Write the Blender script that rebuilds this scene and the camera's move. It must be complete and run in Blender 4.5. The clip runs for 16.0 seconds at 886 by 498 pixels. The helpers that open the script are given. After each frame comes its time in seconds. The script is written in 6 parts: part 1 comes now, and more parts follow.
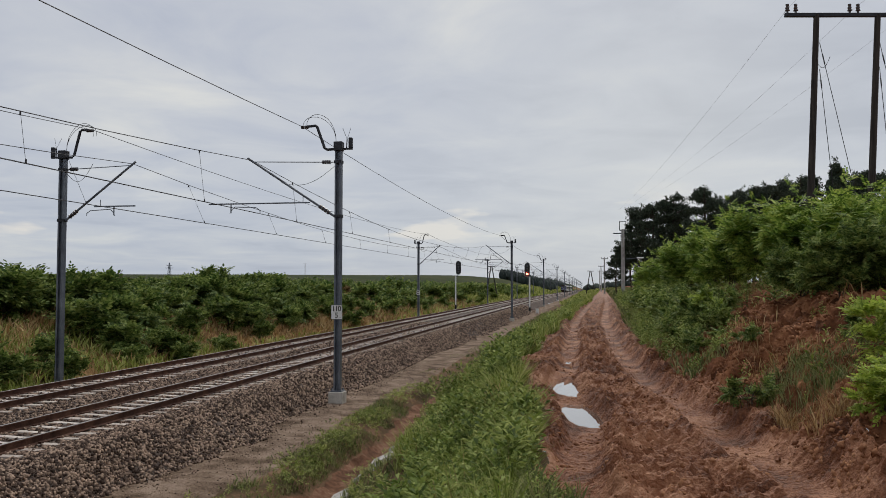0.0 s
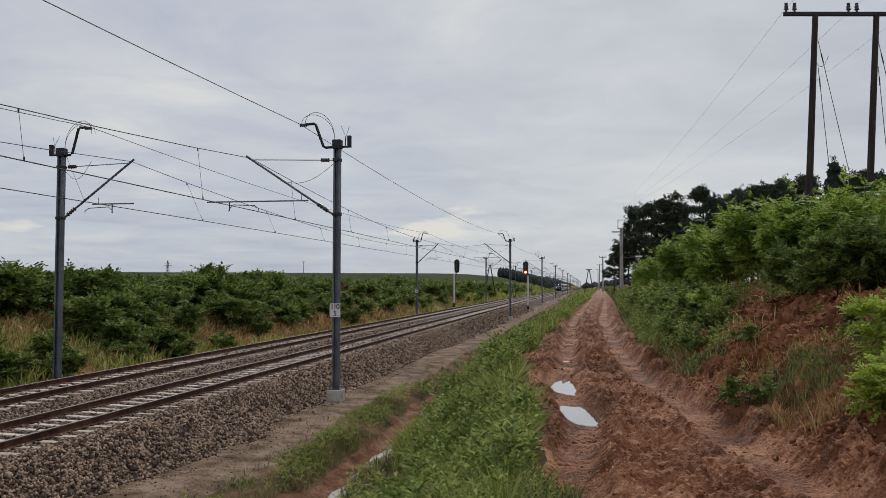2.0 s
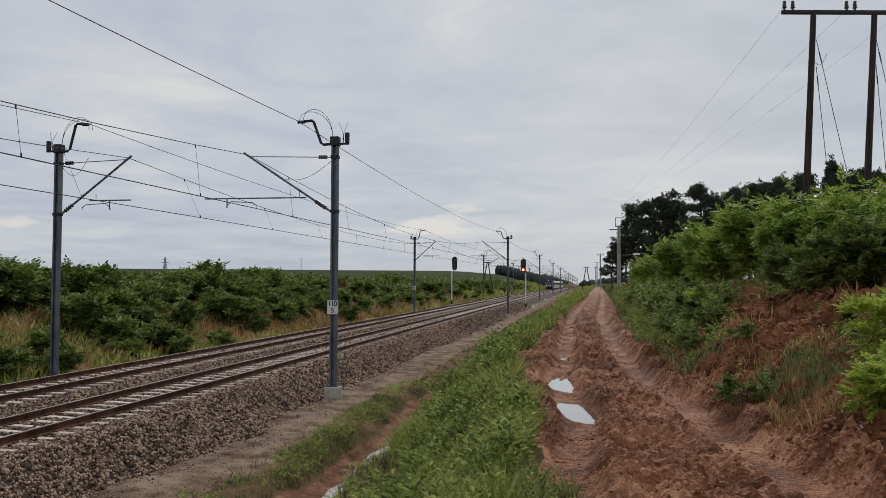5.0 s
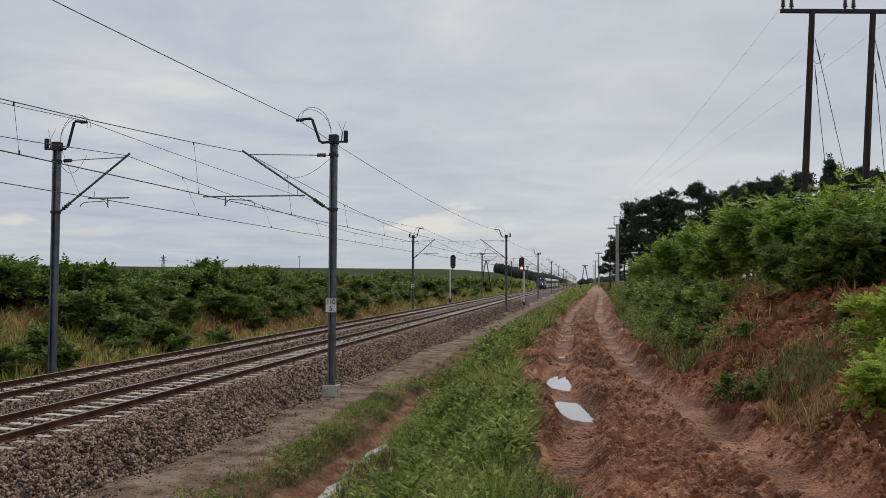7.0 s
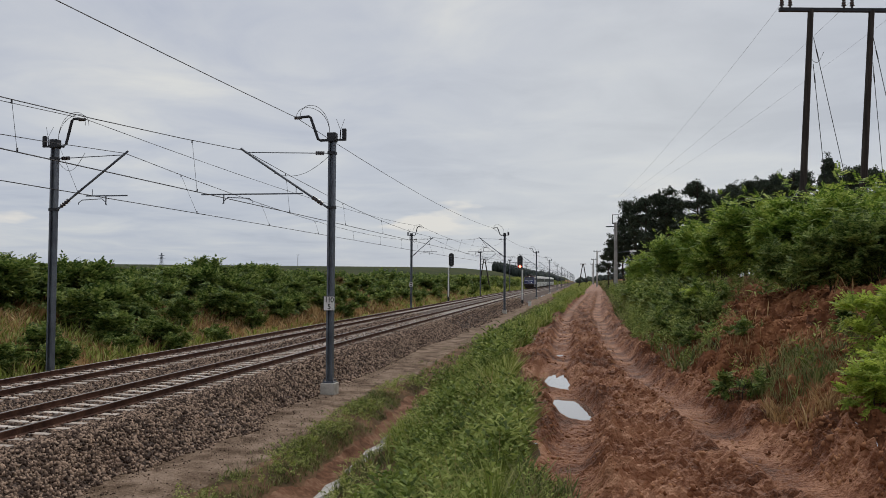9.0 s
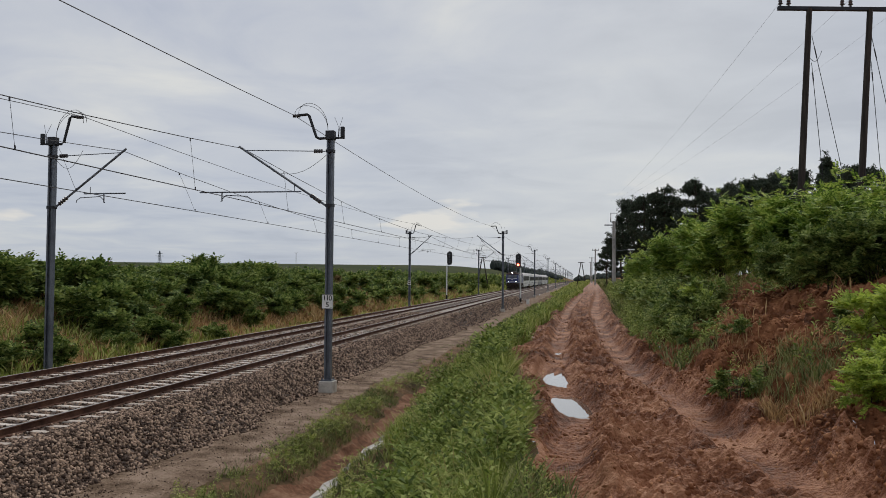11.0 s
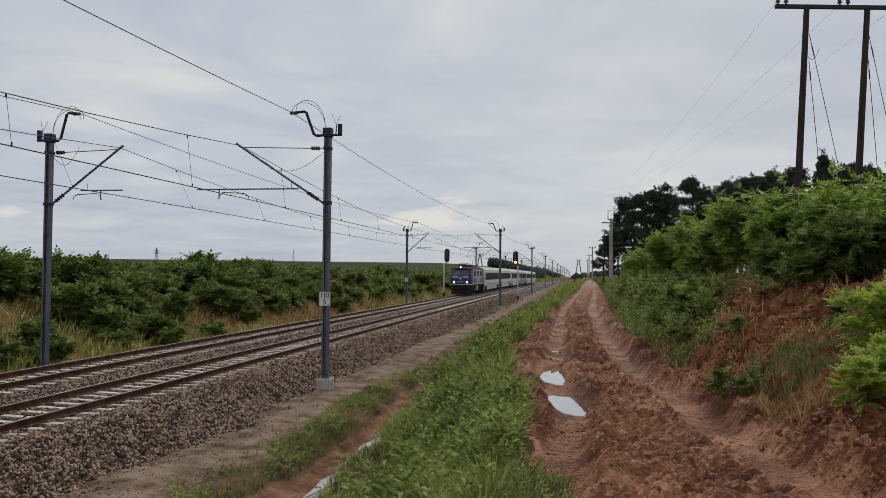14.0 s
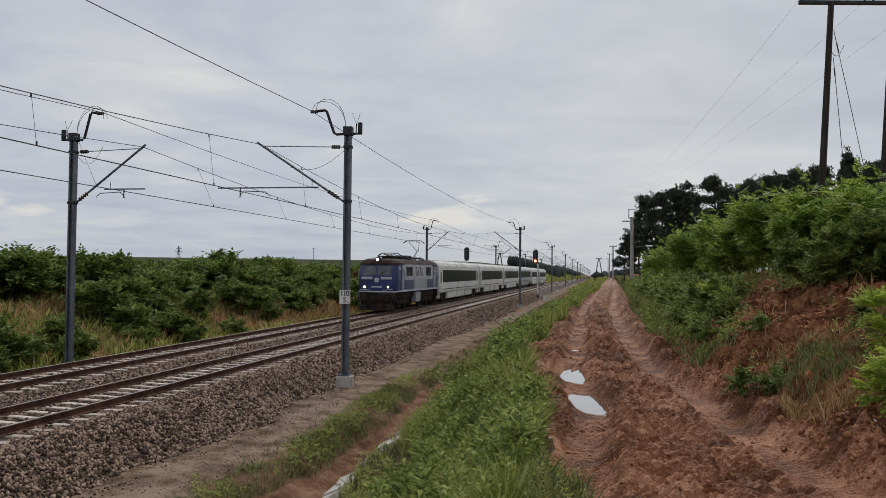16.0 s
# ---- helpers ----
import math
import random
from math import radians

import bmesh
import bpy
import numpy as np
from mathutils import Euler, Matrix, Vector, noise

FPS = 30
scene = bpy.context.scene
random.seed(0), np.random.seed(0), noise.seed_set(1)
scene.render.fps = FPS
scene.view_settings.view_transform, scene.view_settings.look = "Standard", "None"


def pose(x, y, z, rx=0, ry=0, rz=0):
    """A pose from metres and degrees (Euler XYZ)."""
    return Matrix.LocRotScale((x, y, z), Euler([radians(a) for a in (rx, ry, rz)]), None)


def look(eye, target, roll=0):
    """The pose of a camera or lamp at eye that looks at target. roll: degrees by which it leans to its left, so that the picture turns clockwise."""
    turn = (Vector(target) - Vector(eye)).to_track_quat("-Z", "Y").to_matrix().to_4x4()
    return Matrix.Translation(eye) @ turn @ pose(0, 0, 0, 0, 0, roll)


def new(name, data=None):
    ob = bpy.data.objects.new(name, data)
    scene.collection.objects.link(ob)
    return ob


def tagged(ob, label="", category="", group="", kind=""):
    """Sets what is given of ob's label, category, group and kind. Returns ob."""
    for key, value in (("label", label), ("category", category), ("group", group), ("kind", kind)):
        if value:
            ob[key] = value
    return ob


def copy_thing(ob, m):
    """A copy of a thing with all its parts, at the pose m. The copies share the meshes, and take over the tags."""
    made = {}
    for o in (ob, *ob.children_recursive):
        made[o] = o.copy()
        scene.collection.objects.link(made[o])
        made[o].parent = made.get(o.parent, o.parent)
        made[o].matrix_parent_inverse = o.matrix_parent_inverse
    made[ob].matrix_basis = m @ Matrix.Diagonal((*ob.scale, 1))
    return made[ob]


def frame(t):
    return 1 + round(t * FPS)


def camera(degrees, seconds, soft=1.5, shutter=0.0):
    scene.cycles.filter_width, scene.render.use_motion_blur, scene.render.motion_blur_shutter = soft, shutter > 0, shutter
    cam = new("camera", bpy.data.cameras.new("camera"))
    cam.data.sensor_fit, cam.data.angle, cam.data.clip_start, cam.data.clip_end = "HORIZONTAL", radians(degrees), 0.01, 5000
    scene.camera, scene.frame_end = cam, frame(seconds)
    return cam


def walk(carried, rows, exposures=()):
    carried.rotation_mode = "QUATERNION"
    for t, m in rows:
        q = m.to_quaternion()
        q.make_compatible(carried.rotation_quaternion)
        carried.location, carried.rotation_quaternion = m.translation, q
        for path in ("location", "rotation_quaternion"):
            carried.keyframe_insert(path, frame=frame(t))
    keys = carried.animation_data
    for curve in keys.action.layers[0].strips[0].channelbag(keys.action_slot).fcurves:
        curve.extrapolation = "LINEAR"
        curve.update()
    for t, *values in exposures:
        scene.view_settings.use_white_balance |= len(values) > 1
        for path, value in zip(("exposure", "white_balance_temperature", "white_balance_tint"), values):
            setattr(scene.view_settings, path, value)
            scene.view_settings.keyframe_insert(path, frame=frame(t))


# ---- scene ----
EYE = Vector((0.0, 0.0, 3.05))
cam = camera(57.13, 16.0, soft=0.7)


def aim(yaw, pitch, roll):
    y, p = radians(yaw), radians(pitch)
    way = Vector((math.sin(y) * math.cos(p), math.cos(y) * math.cos(p), math.sin(p)))
    return look(EYE, EYE + way * 100, roll)


# seconds, heading (degrees right of the track's direction), tilt up, lean
AIM = [
    (0.0, -10.225, 2.545, 0.000), (1.0, -10.172, 2.483, 0.046), (2.0, -10.119, 2.421, 0.091),
    (3.0, -10.066, 2.359, 0.135), (4.0, -10.012, 2.296, 0.178), (6.5, -9.875, 2.140, 0.280),
    (7.5, -9.818, 2.077, 0.318), (8.5, -9.761, 2.015, 0.354), (9.0, -9.732, 1.984, 0.372),
    (11.5, -9.581, 1.830, 0.451), (12.5, -9.519, 1.770, 0.479), (13.5, -9.454, 1.711, 0.504),
    (14.0, -9.422, 1.681, 0.515), (14.5, -9.564, 1.654, 0.533), (15.0, -9.769, 1.628, 0.551),
    (15.5, -10.181, 1.600, 0.577), (16.0, -10.813, 1.556, 0.609)]
walk(cam, [(t, aim(a, b, c)) for t, a, b, c in AIM])
scene.view_settings.exposure = 0.0

# ---- world and sun: overcast evening ----
world = bpy.data.worlds.new("overcast_sky")
scene.world = world
world.use_nodes = True
SUN_EL, SUN_AZ = radians(48), radians(5)


def sky_nodes():
    nt = world.node_tree
    N, L = nt.nodes, nt.links
    N.clear()

    def node(kind, **kw):
        n = N.new(kind)
        for k, v in kw.items():
            n.inputs[k.replace("_", " ")].default_value = v
        return n

    def maths(op, a, b=None):
        n = N.new("ShaderNodeMath")
        n.operation = op
        for i, v in enumerate((a, b)):
            if v is None:
                continue
            if isinstance(v, (int, float)):
                n.inputs[i].default_value = v
            else:
                L.new(v, n.inputs[i])
        return n.outputs[0]

    def mix(fac, a, b):
        n = N.new("ShaderNodeMix")
        n.data_type = "RGBA"
        for i, v in ((0, fac), (6, a), (7, b)):
            if isinstance(v, (int, float, tuple)):
                n.inputs[i].default_value = v
            else:
                L.new(v, n.inputs[i])
        return n.outputs[2]

    def ramp(fac, stops):
        n = N.new("ShaderNodeValToRGB")
        e = n.color_ramp.elements
        while len(e) < len(stops):
            e.new(0.5)
        for el, (p, c) in zip(e, stops):
            el.position, el.color = p, (*c, 1)
        L.new(fac, n.inputs[0])
        return n.outputs[0]

    sky = N.new("ShaderNodeTexSky")
    sky.sky_type, sky.sun_disc = "NISHITA", False
    sky.sun_elevation, sky.sun_rotation = SUN_EL, SUN_AZ
    skyc = N.new("ShaderNodeVectorMath")
    skyc.operation = "SCALE"
    skyc.inputs["Scale"].default_value = 0.10
    L.new(sky.outputs[0], skyc.inputs[0])
    tc = N.new("ShaderNodeTexCoord")
    sep = N.new("ShaderNodeSeparateXYZ")
    L.new(tc.outputs["Generated"], sep.inputs[0])
    dx, dy, dz = sep.outputs
    low = maths("ADD", maths("MAXIMUM", dz, 0.0), 0.10)
    comb = N.new("ShaderNodeCombineXYZ")
    L.new(maths("DIVIDE", dx, low), comb.inputs[0])
    L.new(maths("DIVIDE", dy, low), comb.inputs[1])

    def clouds(scale, detail, rough, off, distort=0.3):
        mp = N.new("ShaderNodeMapping")
        mp.inputs["Location"].default_value = off
        L.new(comb.outputs[0], mp.inputs[0])
        n = node("ShaderNodeTexNoise", Scale=scale, Detail=detail, Roughness=rough, Distortion=distort)
        L.new(mp.outputs[0], n.inputs["Vector"])
        return n.outputs[0]
    big = clouds(0.42, 5.0, 0.5, (1.7, 0.4, 0.0))
    fine = clouds(1.5, 6.0, 0.55, (4.1, 2.3, 0.0), 0.6)
    cover = mix(0.40, big, fine)
    grey = ramp(cover, [(0.37, (0.38, 0.41, 0.49)), (0.46, (0.485, 0.515, 0.59)), (0.54, (0.575, 0.595, 0.635)), (0.63, (0.70, 0.70, 0.68))])
    # towards the horizon the deck thins to a cooler haze
    haze = maths("POWER", maths("SUBTRACT", 1.0, maths("MINIMUM", maths("MAXIMUM", dz, 0.0), 1.0)), 14.0)
    deck = mix(maths("MULTIPLY", haze, 0.65), grey, (0.385, 0.455, 0.565, 1))
    # small sunlit heaps of cloud low down
    heap = N.new("ShaderNodeTexNoise")
    hm = N.new("ShaderNodeMapping")
    hm.inputs["Scale"].default_value = (7.0, 7.0, 26.0)
    hm.inputs["Location"].default_value = (0.9, 0.35, 0.2)
    L.new(tc.outputs["Generated"], hm.inputs[0])
    L.new(hm.outputs[0], heap.inputs["Vector"])
    heap.inputs["Scale"].default_value, heap.inputs["Detail"].default_value = 1.0, 4.0
    band = maths("MULTIPLY", maths("MINIMUM", maths("MAXIMUM", maths("MULTIPLY", maths("SUBTRACT", dz, 0.03), 30.0), 0.0), 1.0), maths("MINIMUM", maths("MAXIMUM", maths("MULTIPLY", maths("SUBTRACT", 0.13, dz), 25.0), 0.0), 1.0))
    lump = maths("MINIMUM", maths("MAXIMUM", maths("MULTIPLY", maths("SUBTRACT", heap.outputs[0], 0.59), 14.0), 0.0), 1.0)
    deck = mix(maths("MULTIPLY", maths("MULTIPLY", lump, band), 0.75), deck, (0.78, 0.74, 0.68, 1))
    # the sun's glow behind the cloud
    dot = N.new("ShaderNodeVectorMath")
    dot.operation = "DOT_PRODUCT"
    L.new(tc.outputs["Generated"], dot.inputs[0])
    dot.inputs[1].default_value = (math.sin(SUN_AZ) * 0.985, math.cos(SUN_AZ) * 0.985, 0.17)
    near_sun = maths("POWER", maths("MAXIMUM", dot.outputs["Value"], 0.0), 22.0)
    deck = mix(maths("MULTIPLY", near_sun, 0.45), deck, (0.71, 0.715, 0.68, 1))
    allsky = mix(0.93, skyc.outputs[0], deck)
    bg = N.new("ShaderNodeBackground")
    L.new(allsky, bg.inputs[0])
    bg.inputs[1].default_value = 1.0
    out = N.new("ShaderNodeOutputWorld")
    L.new(bg.outputs[0], out.inputs[0])


sky_nodes()
sun_data = bpy.data.lights.new("sun", "SUN")
sun_data.energy, sun_data.angle, sun_data.color = 1.75, radians(30), (1.0, 0.95, 0.88)
sun = new("sun", sun_data)
sun.matrix_world = look((60 * math.sin(SUN_AZ), 60 * math.cos(SUN_AZ), 60 * math.tan(SUN_EL)), (0, 0, 0))

# ---- materials ----
def surface(name, cols, scale=4.0, fine=40.0, rough=0.85, bump=0.3, metal=0.0, per=0.0, spec=0.5, dist=0.02, stretch=None, two_sided=0.0, tight=0.19):
    """A node material: broad and fine noise between the colours in cols, with relief. per: how far pieces differ; two_sided: light through leaves."""
    m = bpy.data.materials.new(name)
    m.use_nodes = True
    N, L = m.node_tree.nodes, m.node_tree.links
    b = N["Principled BSDF"]
    tc = N.new("ShaderNodeTexCoord")
    vec = tc.outputs["Object"]
    if stretch:
        mp = N.new("ShaderNodeMapping")
        mp.inputs["Scale"].default_value = stretch
        L.new(vec, mp.inputs[0])
        vec = mp.outputs[0]
    n1, n2 = N.new("ShaderNodeTexNoise"), N.new("ShaderNodeTexNoise")
    for n, s, d in ((n1, scale, 6), (n2, fine, 6)):
        n.inputs["Scale"].default_value, n.inputs["Detail"].default_value = s, d
        L.new(vec, n.inputs["Vector"])
    add = N.new("ShaderNodeMath")
    add.operation = "MULTIPLY_ADD"
    add.inputs[1].default_value = 0.45
    L.new(n2.outputs[0], add.inputs[0])
    half = N.new("ShaderNodeMath")
    half.operation = "MULTIPLY_ADD"
    half.inputs[1].default_value, half.inputs[2].default_value = 0.9, -0.17
    L.new(n1.outputs[0], half.inputs[0])
    L.new(half.outputs[0], add.inputs[2])
    fac = add.outputs[0]
    if per:
        oi = N.new("ShaderNodeObjectInfo")
        ge = N.new("ShaderNodeNewGeometry")
        s = N.new("ShaderNodeMath")
        s.operation = "ADD"
        L.new(oi.outputs["Random"], s.inputs[0])
        L.new(ge.outputs["Random Per Island"], s.inputs[1])
        k = N.new("ShaderNodeMath")
        k.operation = "FRACT"
        L.new(s.outputs[0], k.inputs[0])
        c = N.new("ShaderNodeMath")
        c.operation = "MULTIPLY_ADD"
        c.inputs[1].default_value = per
        L.new(k.outputs[0], c.inputs[0])
        o = N.new("ShaderNodeMath")
        o.operation = "SUBTRACT"
        o.inputs[1].default_value = per / 2
        L.new(fac, o.inputs[0])
        L.new(o.outputs[0], c.inputs[2])
        fac = c.outputs[0]
    r = N.new("ShaderNodeValToRGB")
    e = r.color_ramp.elements
    while len(e) < len(cols):
        e.new(0.5)
    for i, (el, col) in enumerate(zip(e, cols)):
        el.position, el.color = 0.5 - tight + 2 * tight * i / max(1, len(cols) - 1), (*col, 1)
    L.new(fac, r.inputs[0])
    L.new(r.outputs[0], b.inputs["Base Color"])
    b.inputs["Roughness"].default_value, b.inputs["Metallic"].default_value = rough, metal
    b.inputs["Specular IOR Level"].default_value = spec
    if bump:
        bp = N.new("ShaderNodeBump")
        bp.inputs["Strength"].default_value, bp.inputs["Distance"].default_value = bump, dist
        L.new(add.outputs[0], bp.inputs["Height"])
        L.new(bp.outputs[0], b.inputs["Normal"])
    if two_sided:
        tr = N.new("ShaderNodeBsdfTranslucent")
        L.new(r.outputs[0], tr.inputs[0])
        ms = N.new("ShaderNodeMixShader")
        ms.inputs[0].default_value = two_sided
        L.new(b.outputs[0], ms.inputs[1])
        L.new(tr.outputs[0], ms.inputs[2])
        L.new(ms.outputs[0], N["Material Output"].inputs[0])
    return m


def glow(name, col, power):
    m = bpy.data.materials.new(name)
    m.use_nodes = True
    b = m.node_tree.nodes["Principled BSDF"]
    b.inputs["Base Color"].default_value = (*col, 1)
    b.inputs["Emission Color"].default_value = (*col, 1)
    b.inputs["Emission Strength"].default_value = power
    return m


M_BALLAST = surface("ballast_bed", [(0.032, 0.023, 0.019), (0.088, 0.063, 0.051), (0.175, 0.13, 0.104)], 9, 26, 0.9, 1.0, dist=0.05, spec=0.2)
M_STONE = surface("ballast_stone", [(0.05, 0.031, 0.022), (0.155, 0.102, 0.074), (0.38, 0.27, 0.195)], 3, 30, 0.9, 0.3, per=0.75, spec=0.25)
M_SAND = surface("sandy_path", [(0.10, 0.066, 0.042), (0.195, 0.136, 0.094), (0.29, 0.212, 0.155)], 1.6, 20, 0.95, 1.0, dist=0.09, spec=0.1, tight=0.14)
M_MUD = surface("red_brown_mud", [(0.10, 0.036, 0.016), (0.225, 0.088, 0.039), (0.38, 0.184, 0.096)], 1.3, 30, 0.68, 1.0, dist=0.08, tight=0.15, spec=0.22)
M_BANKSOIL = surface("bank_soil", [(0.06, 0.024, 0.011), (0.175, 0.070, 0.032), (0.34, 0.16, 0.078)], 1.5, 13, 0.95, 0.9, dist=0.06, tight=0.16, spec=0.1)
M_DITCH = surface("reddish_ditch_earth", [(0.07, 0.034, 0.018), (0.17, 0.085, 0.05), (0.28, 0.165, 0.105)], 1.5, 10, 0.95, 0.8, dist=0.05, spec=0.1)
M_VERGE = surface("verge_soil", [(0.05, 0.042, 0.02), (0.12, 0.074, 0.04), (0.22, 0.13, 0.078)], 0.9, 9, 0.95, 0.8, dist=0.05, spec=0.1)
M_DRYGRASS = surface("dry_slope", [(0.055, 0.055, 0.02), (0.15, 0.10, 0.042), (0.28, 0.165, 0.075), (0.40, 0.25, 0.12)], 0.15, 4, 0.95, 0.8, dist=0.08, spec=0.05)
M_FIELD = surface("far_field", [(0.028, 0.042, 0.014), (0.045, 0.055, 0.02), (0.07, 0.07, 0.028)], 0.02, 0.4, 0.95, 0.2, spec=0.05)
M_RAIL = surface("rusty_rail", [(0.042, 0.019, 0.012), (0.085, 0.040, 0.026), (0.135, 0.066, 0.043)], 3, 30, 0.85, 0.3, spec=0.2)
M_RAILTOP = surface("polished_rail_head", [(0.20, 0.17, 0.15), (0.34, 0.31, 0.29)], 2, 40, 0.4, 0.05, metal=0.75)
M_SLEEPER = surface("concrete_sleeper", [(0.32, 0.26, 0.215), (0.49, 0.42, 0.36), (0.60, 0.53, 0.465)], 2, 22, 0.9, 0.2, per=0.3)
M_GALV = surface("galvanised_steel", [(0.075, 0.085, 0.105), (0.12, 0.135, 0.16), (0.18, 0.20, 0.225)], 1.5, 18, 0.55, 0.08, metal=0.45)
M_DARKSTEEL = surface("dark_steel", [(0.018, 0.019, 0.022), (0.04, 0.042, 0.05)], 3, 30, 0.6, 0.1, metal=0.5)
M_CONCRETE = surface("concrete", [(0.30, 0.28, 0.245), (0.46, 0.43, 0.385), (0.60, 0.565, 0.51)], 2.5, 25, 0.92, 0.3)
M_WIRE = surface("weathered_copper_wire", [(0.03, 0.03, 0.033), (0.055, 0.055, 0.06)], 2, 20, 0.6, 0, metal=0.5)
M_WHITE = surface("white_enamel", [(0.62, 0.62, 0.60), (0.78, 0.78, 0.77)], 2, 20, 0.45, 0.03)
M_BLACK = surface("black_paint", [(0.008, 0.008, 0.009), (0.02, 0.02, 0.022)], 4, 30, 0.55, 0.05)
M_WOOD = surface("tarred_pole_wood", [(0.014, 0.010, 0.008), (0.032, 0.024, 0.02), (0.06, 0.047, 0.038)], 3, 30, 0.9, 0.4, stretch=(4, 4, 0.25))
M_CERAMIC = surface("brown_ceramic", [(0.02, 0.012, 0.01), (0.045, 0.03, 0.025)], 4, 30, 0.25, 0)
M_LEAF_A = surface("fresh_leaf", [(0.085, 0.155, 0.022), (0.23, 0.345, 0.055), (0.46, 0.53, 0.12)], 0.7, 5, 0.7, 0, per=0.6, two_sided=0.3, spec=0.25, tight=0.25)
M_LEAF_B = surface("dull_leaf", [(0.050, 0.093, 0.020), (0.142, 0.205, 0.046), (0.30, 0.35, 0.10)], 0.5, 4, 0.75, 0, per=0.6, two_sided=0.32, spec=0.2, tight=0.23)
M_NEEDLE = surface("pine_needles", [(0.016, 0.026, 0.014), (0.034, 0.051, 0.025), (0.06, 0.082, 0.04)], 0.4, 4, 0.75, 0, per=0.4)
M_GRASS = surface("verge_grass", [(0.12, 0.155, 0.03), (0.25, 0.305, 0.06), (0.46, 0.47, 0.18)], 0.9, 4, 0.75, 0, per=0.9, two_sided=0.4, spec=0.2, tight=0.36)
M_DULLGRASS = surface("dull_bank_grass", [(0.07, 0.095, 0.026), (0.15, 0.185, 0.05), (0.29, 0.28, 0.115)], 0.6, 3, 0.7, 0, per=0.6, two_sided=0.3)
M_STRAW = surface("dry_grass", [(0.20, 0.115, 0.045), (0.38, 0.24, 0.10), (0.52, 0.37, 0.18)], 0.5, 3, 0.8, 0, per=0.5, two_sided=0.2)
M_LIME = surface("yellow_green_leaf", [(0.16, 0.24, 0.03), (0.34, 0.44, 0.065), (0.50, 0.56, 0.12)], 0.9, 6, 0.65, 0, per=0.5, two_sided=0.45, spec=0.25, tight=0.27)
M_THINWIRE = surface("bare_aluminium_wire", [(0.22, 0.23, 0.25), (0.32, 0.33, 0.35)], 2, 20, 0.5, 0, metal=0.3)
M_WEED = surface("verge_weed_leaf", [(0.07, 0.108, 0.020), (0.18, 0.245, 0.048), (0.37, 0.42, 0.12)], 2.2, 7, 0.7, 0, per=0.45, two_sided=0.35, spec=0.2, tight=0.2)
M_DRYLEAF = surface("withered_leaf", [(0.09, 0.055, 0.028), (0.19, 0.125, 0.06), (0.33, 0.25, 0.12)], 0.6, 5, 0.8, 0, per=0.5, two_sided=0.2, spec=0.1)
M_BARK = surface("bark", [(0.03, 0.022, 0.016), (0.08, 0.06, 0.045)], 5, 30, 0.95, 0.5)
# distance haze is put into this bluish grey-green base colour
M_FARWOOD = surface("far_wood", [(0.022, 0.032, 0.027), (0.040, 0.054, 0.045)], 0.05, 0.6, 0.95, 0, per=0.3)

# ---- building helpers ----
def mesh_of(name, verts, faces, material, smooth=False):
    me = bpy.data.meshes.new(name)
    me.from_pydata(verts, [], faces)
    for k in (material if isinstance(material, (list, tuple)) else [material]):
        me.materials.append(k)
    if smooth:
        me.polygons.foreach_set("use_smooth", [True] * len(me.polygons))
    me.update()
    return me


def part(name, bm, material, parent=None, label=""):
    """Links a bmesh as one mesh object, under a thing or under a part."""
    me = bpy.data.meshes.new(name)
    bmesh.ops.recalc_face_normals(bm, faces=bm.faces)
    bm.to_mesh(me)
    bm.free()
    me.materials.append(material)
    ob = new(name, me)
    ob.parent = parent
    return tagged(ob, label)


def box(bm, x0, x1, y0, y1, z0, z1, bevel=0.0):
    r = bmesh.ops.create_cube(bm, size=1.0, matrix=Matrix.LocRotScale(((x0 + x1) / 2, (y0 + y1) / 2, (z0 + z1) / 2), None, (abs(x1 - x0), abs(y1 - y0), abs(z1 - z0))))
    if bevel:
        ed = list({e for v in r["verts"] for e in v.link_edges})
        bmesh.ops.bevel(bm, geom=ed, offset=bevel, segments=2, affect="EDGES", profile=0.5)
    return bm


def cyl(bm, a, b, r0, r1=None, seg=10):
    a, b = Vector(a), Vector(b)
    d = b - a
    m = Matrix.Translation((a + b) / 2) @ d.to_track_quat("Z", "Y").to_matrix().to_4x4()
    bmesh.ops.create_cone(bm, cap_ends=True, segments=seg, radius1=r0, radius2=r0 if r1 is None else r1, depth=d.length, matrix=m)
    return bm


def pipe(bm, pts, r, seg=6):
    pts = [Vector(p) for p in pts]
    rings = []
    for i, p in enumerate(pts):
        d = (pts[min(i + 1, len(pts) - 1)] - pts[max(i - 1, 0)]).normalized()
        u = d.cross(Vector((0.3, 0.2, 1)) if abs(d.z) < 0.9 else Vector((1, 0, 0))).normalized()
        w = d.cross(u)
        rings.append([bm.verts.new(p + (u * math.cos(2 * math.pi * k / seg) + w * math.sin(2 * math.pi * k / seg)) * r) for k in range(seg)])
    for a, b in zip(rings, rings[1:]):
        for k in range(seg):
            bm.faces.new((a[k], a[(k + 1) % seg], b[(k + 1) % seg], b[k]))
    bm.faces.new(rings[0])
    bm.faces.new(rings[-1])
    return bm


def prism(bm, outline, y0, y1):
    """An outline of (x, z) drawn out from y0 to y1."""
    a = [bm.verts.new((x, y0, z)) for x, z in outline]
    b = [bm.verts.new((x, y1, z)) for x, z in outline]
    n = len(outline)
    for i in range(n):
        bm.faces.new((a[i], a[(i + 1) % n], b[(i + 1) % n], b[i]))
    bm.faces.new(a)
    bm.faces.new(b)
    return bm


def B():
    return bmesh.new()


def smooth_step(a, b, x):
    t = np.clip((x - a) / (b - a), 0, 1)
    return t * t * (3 - 2 * t)


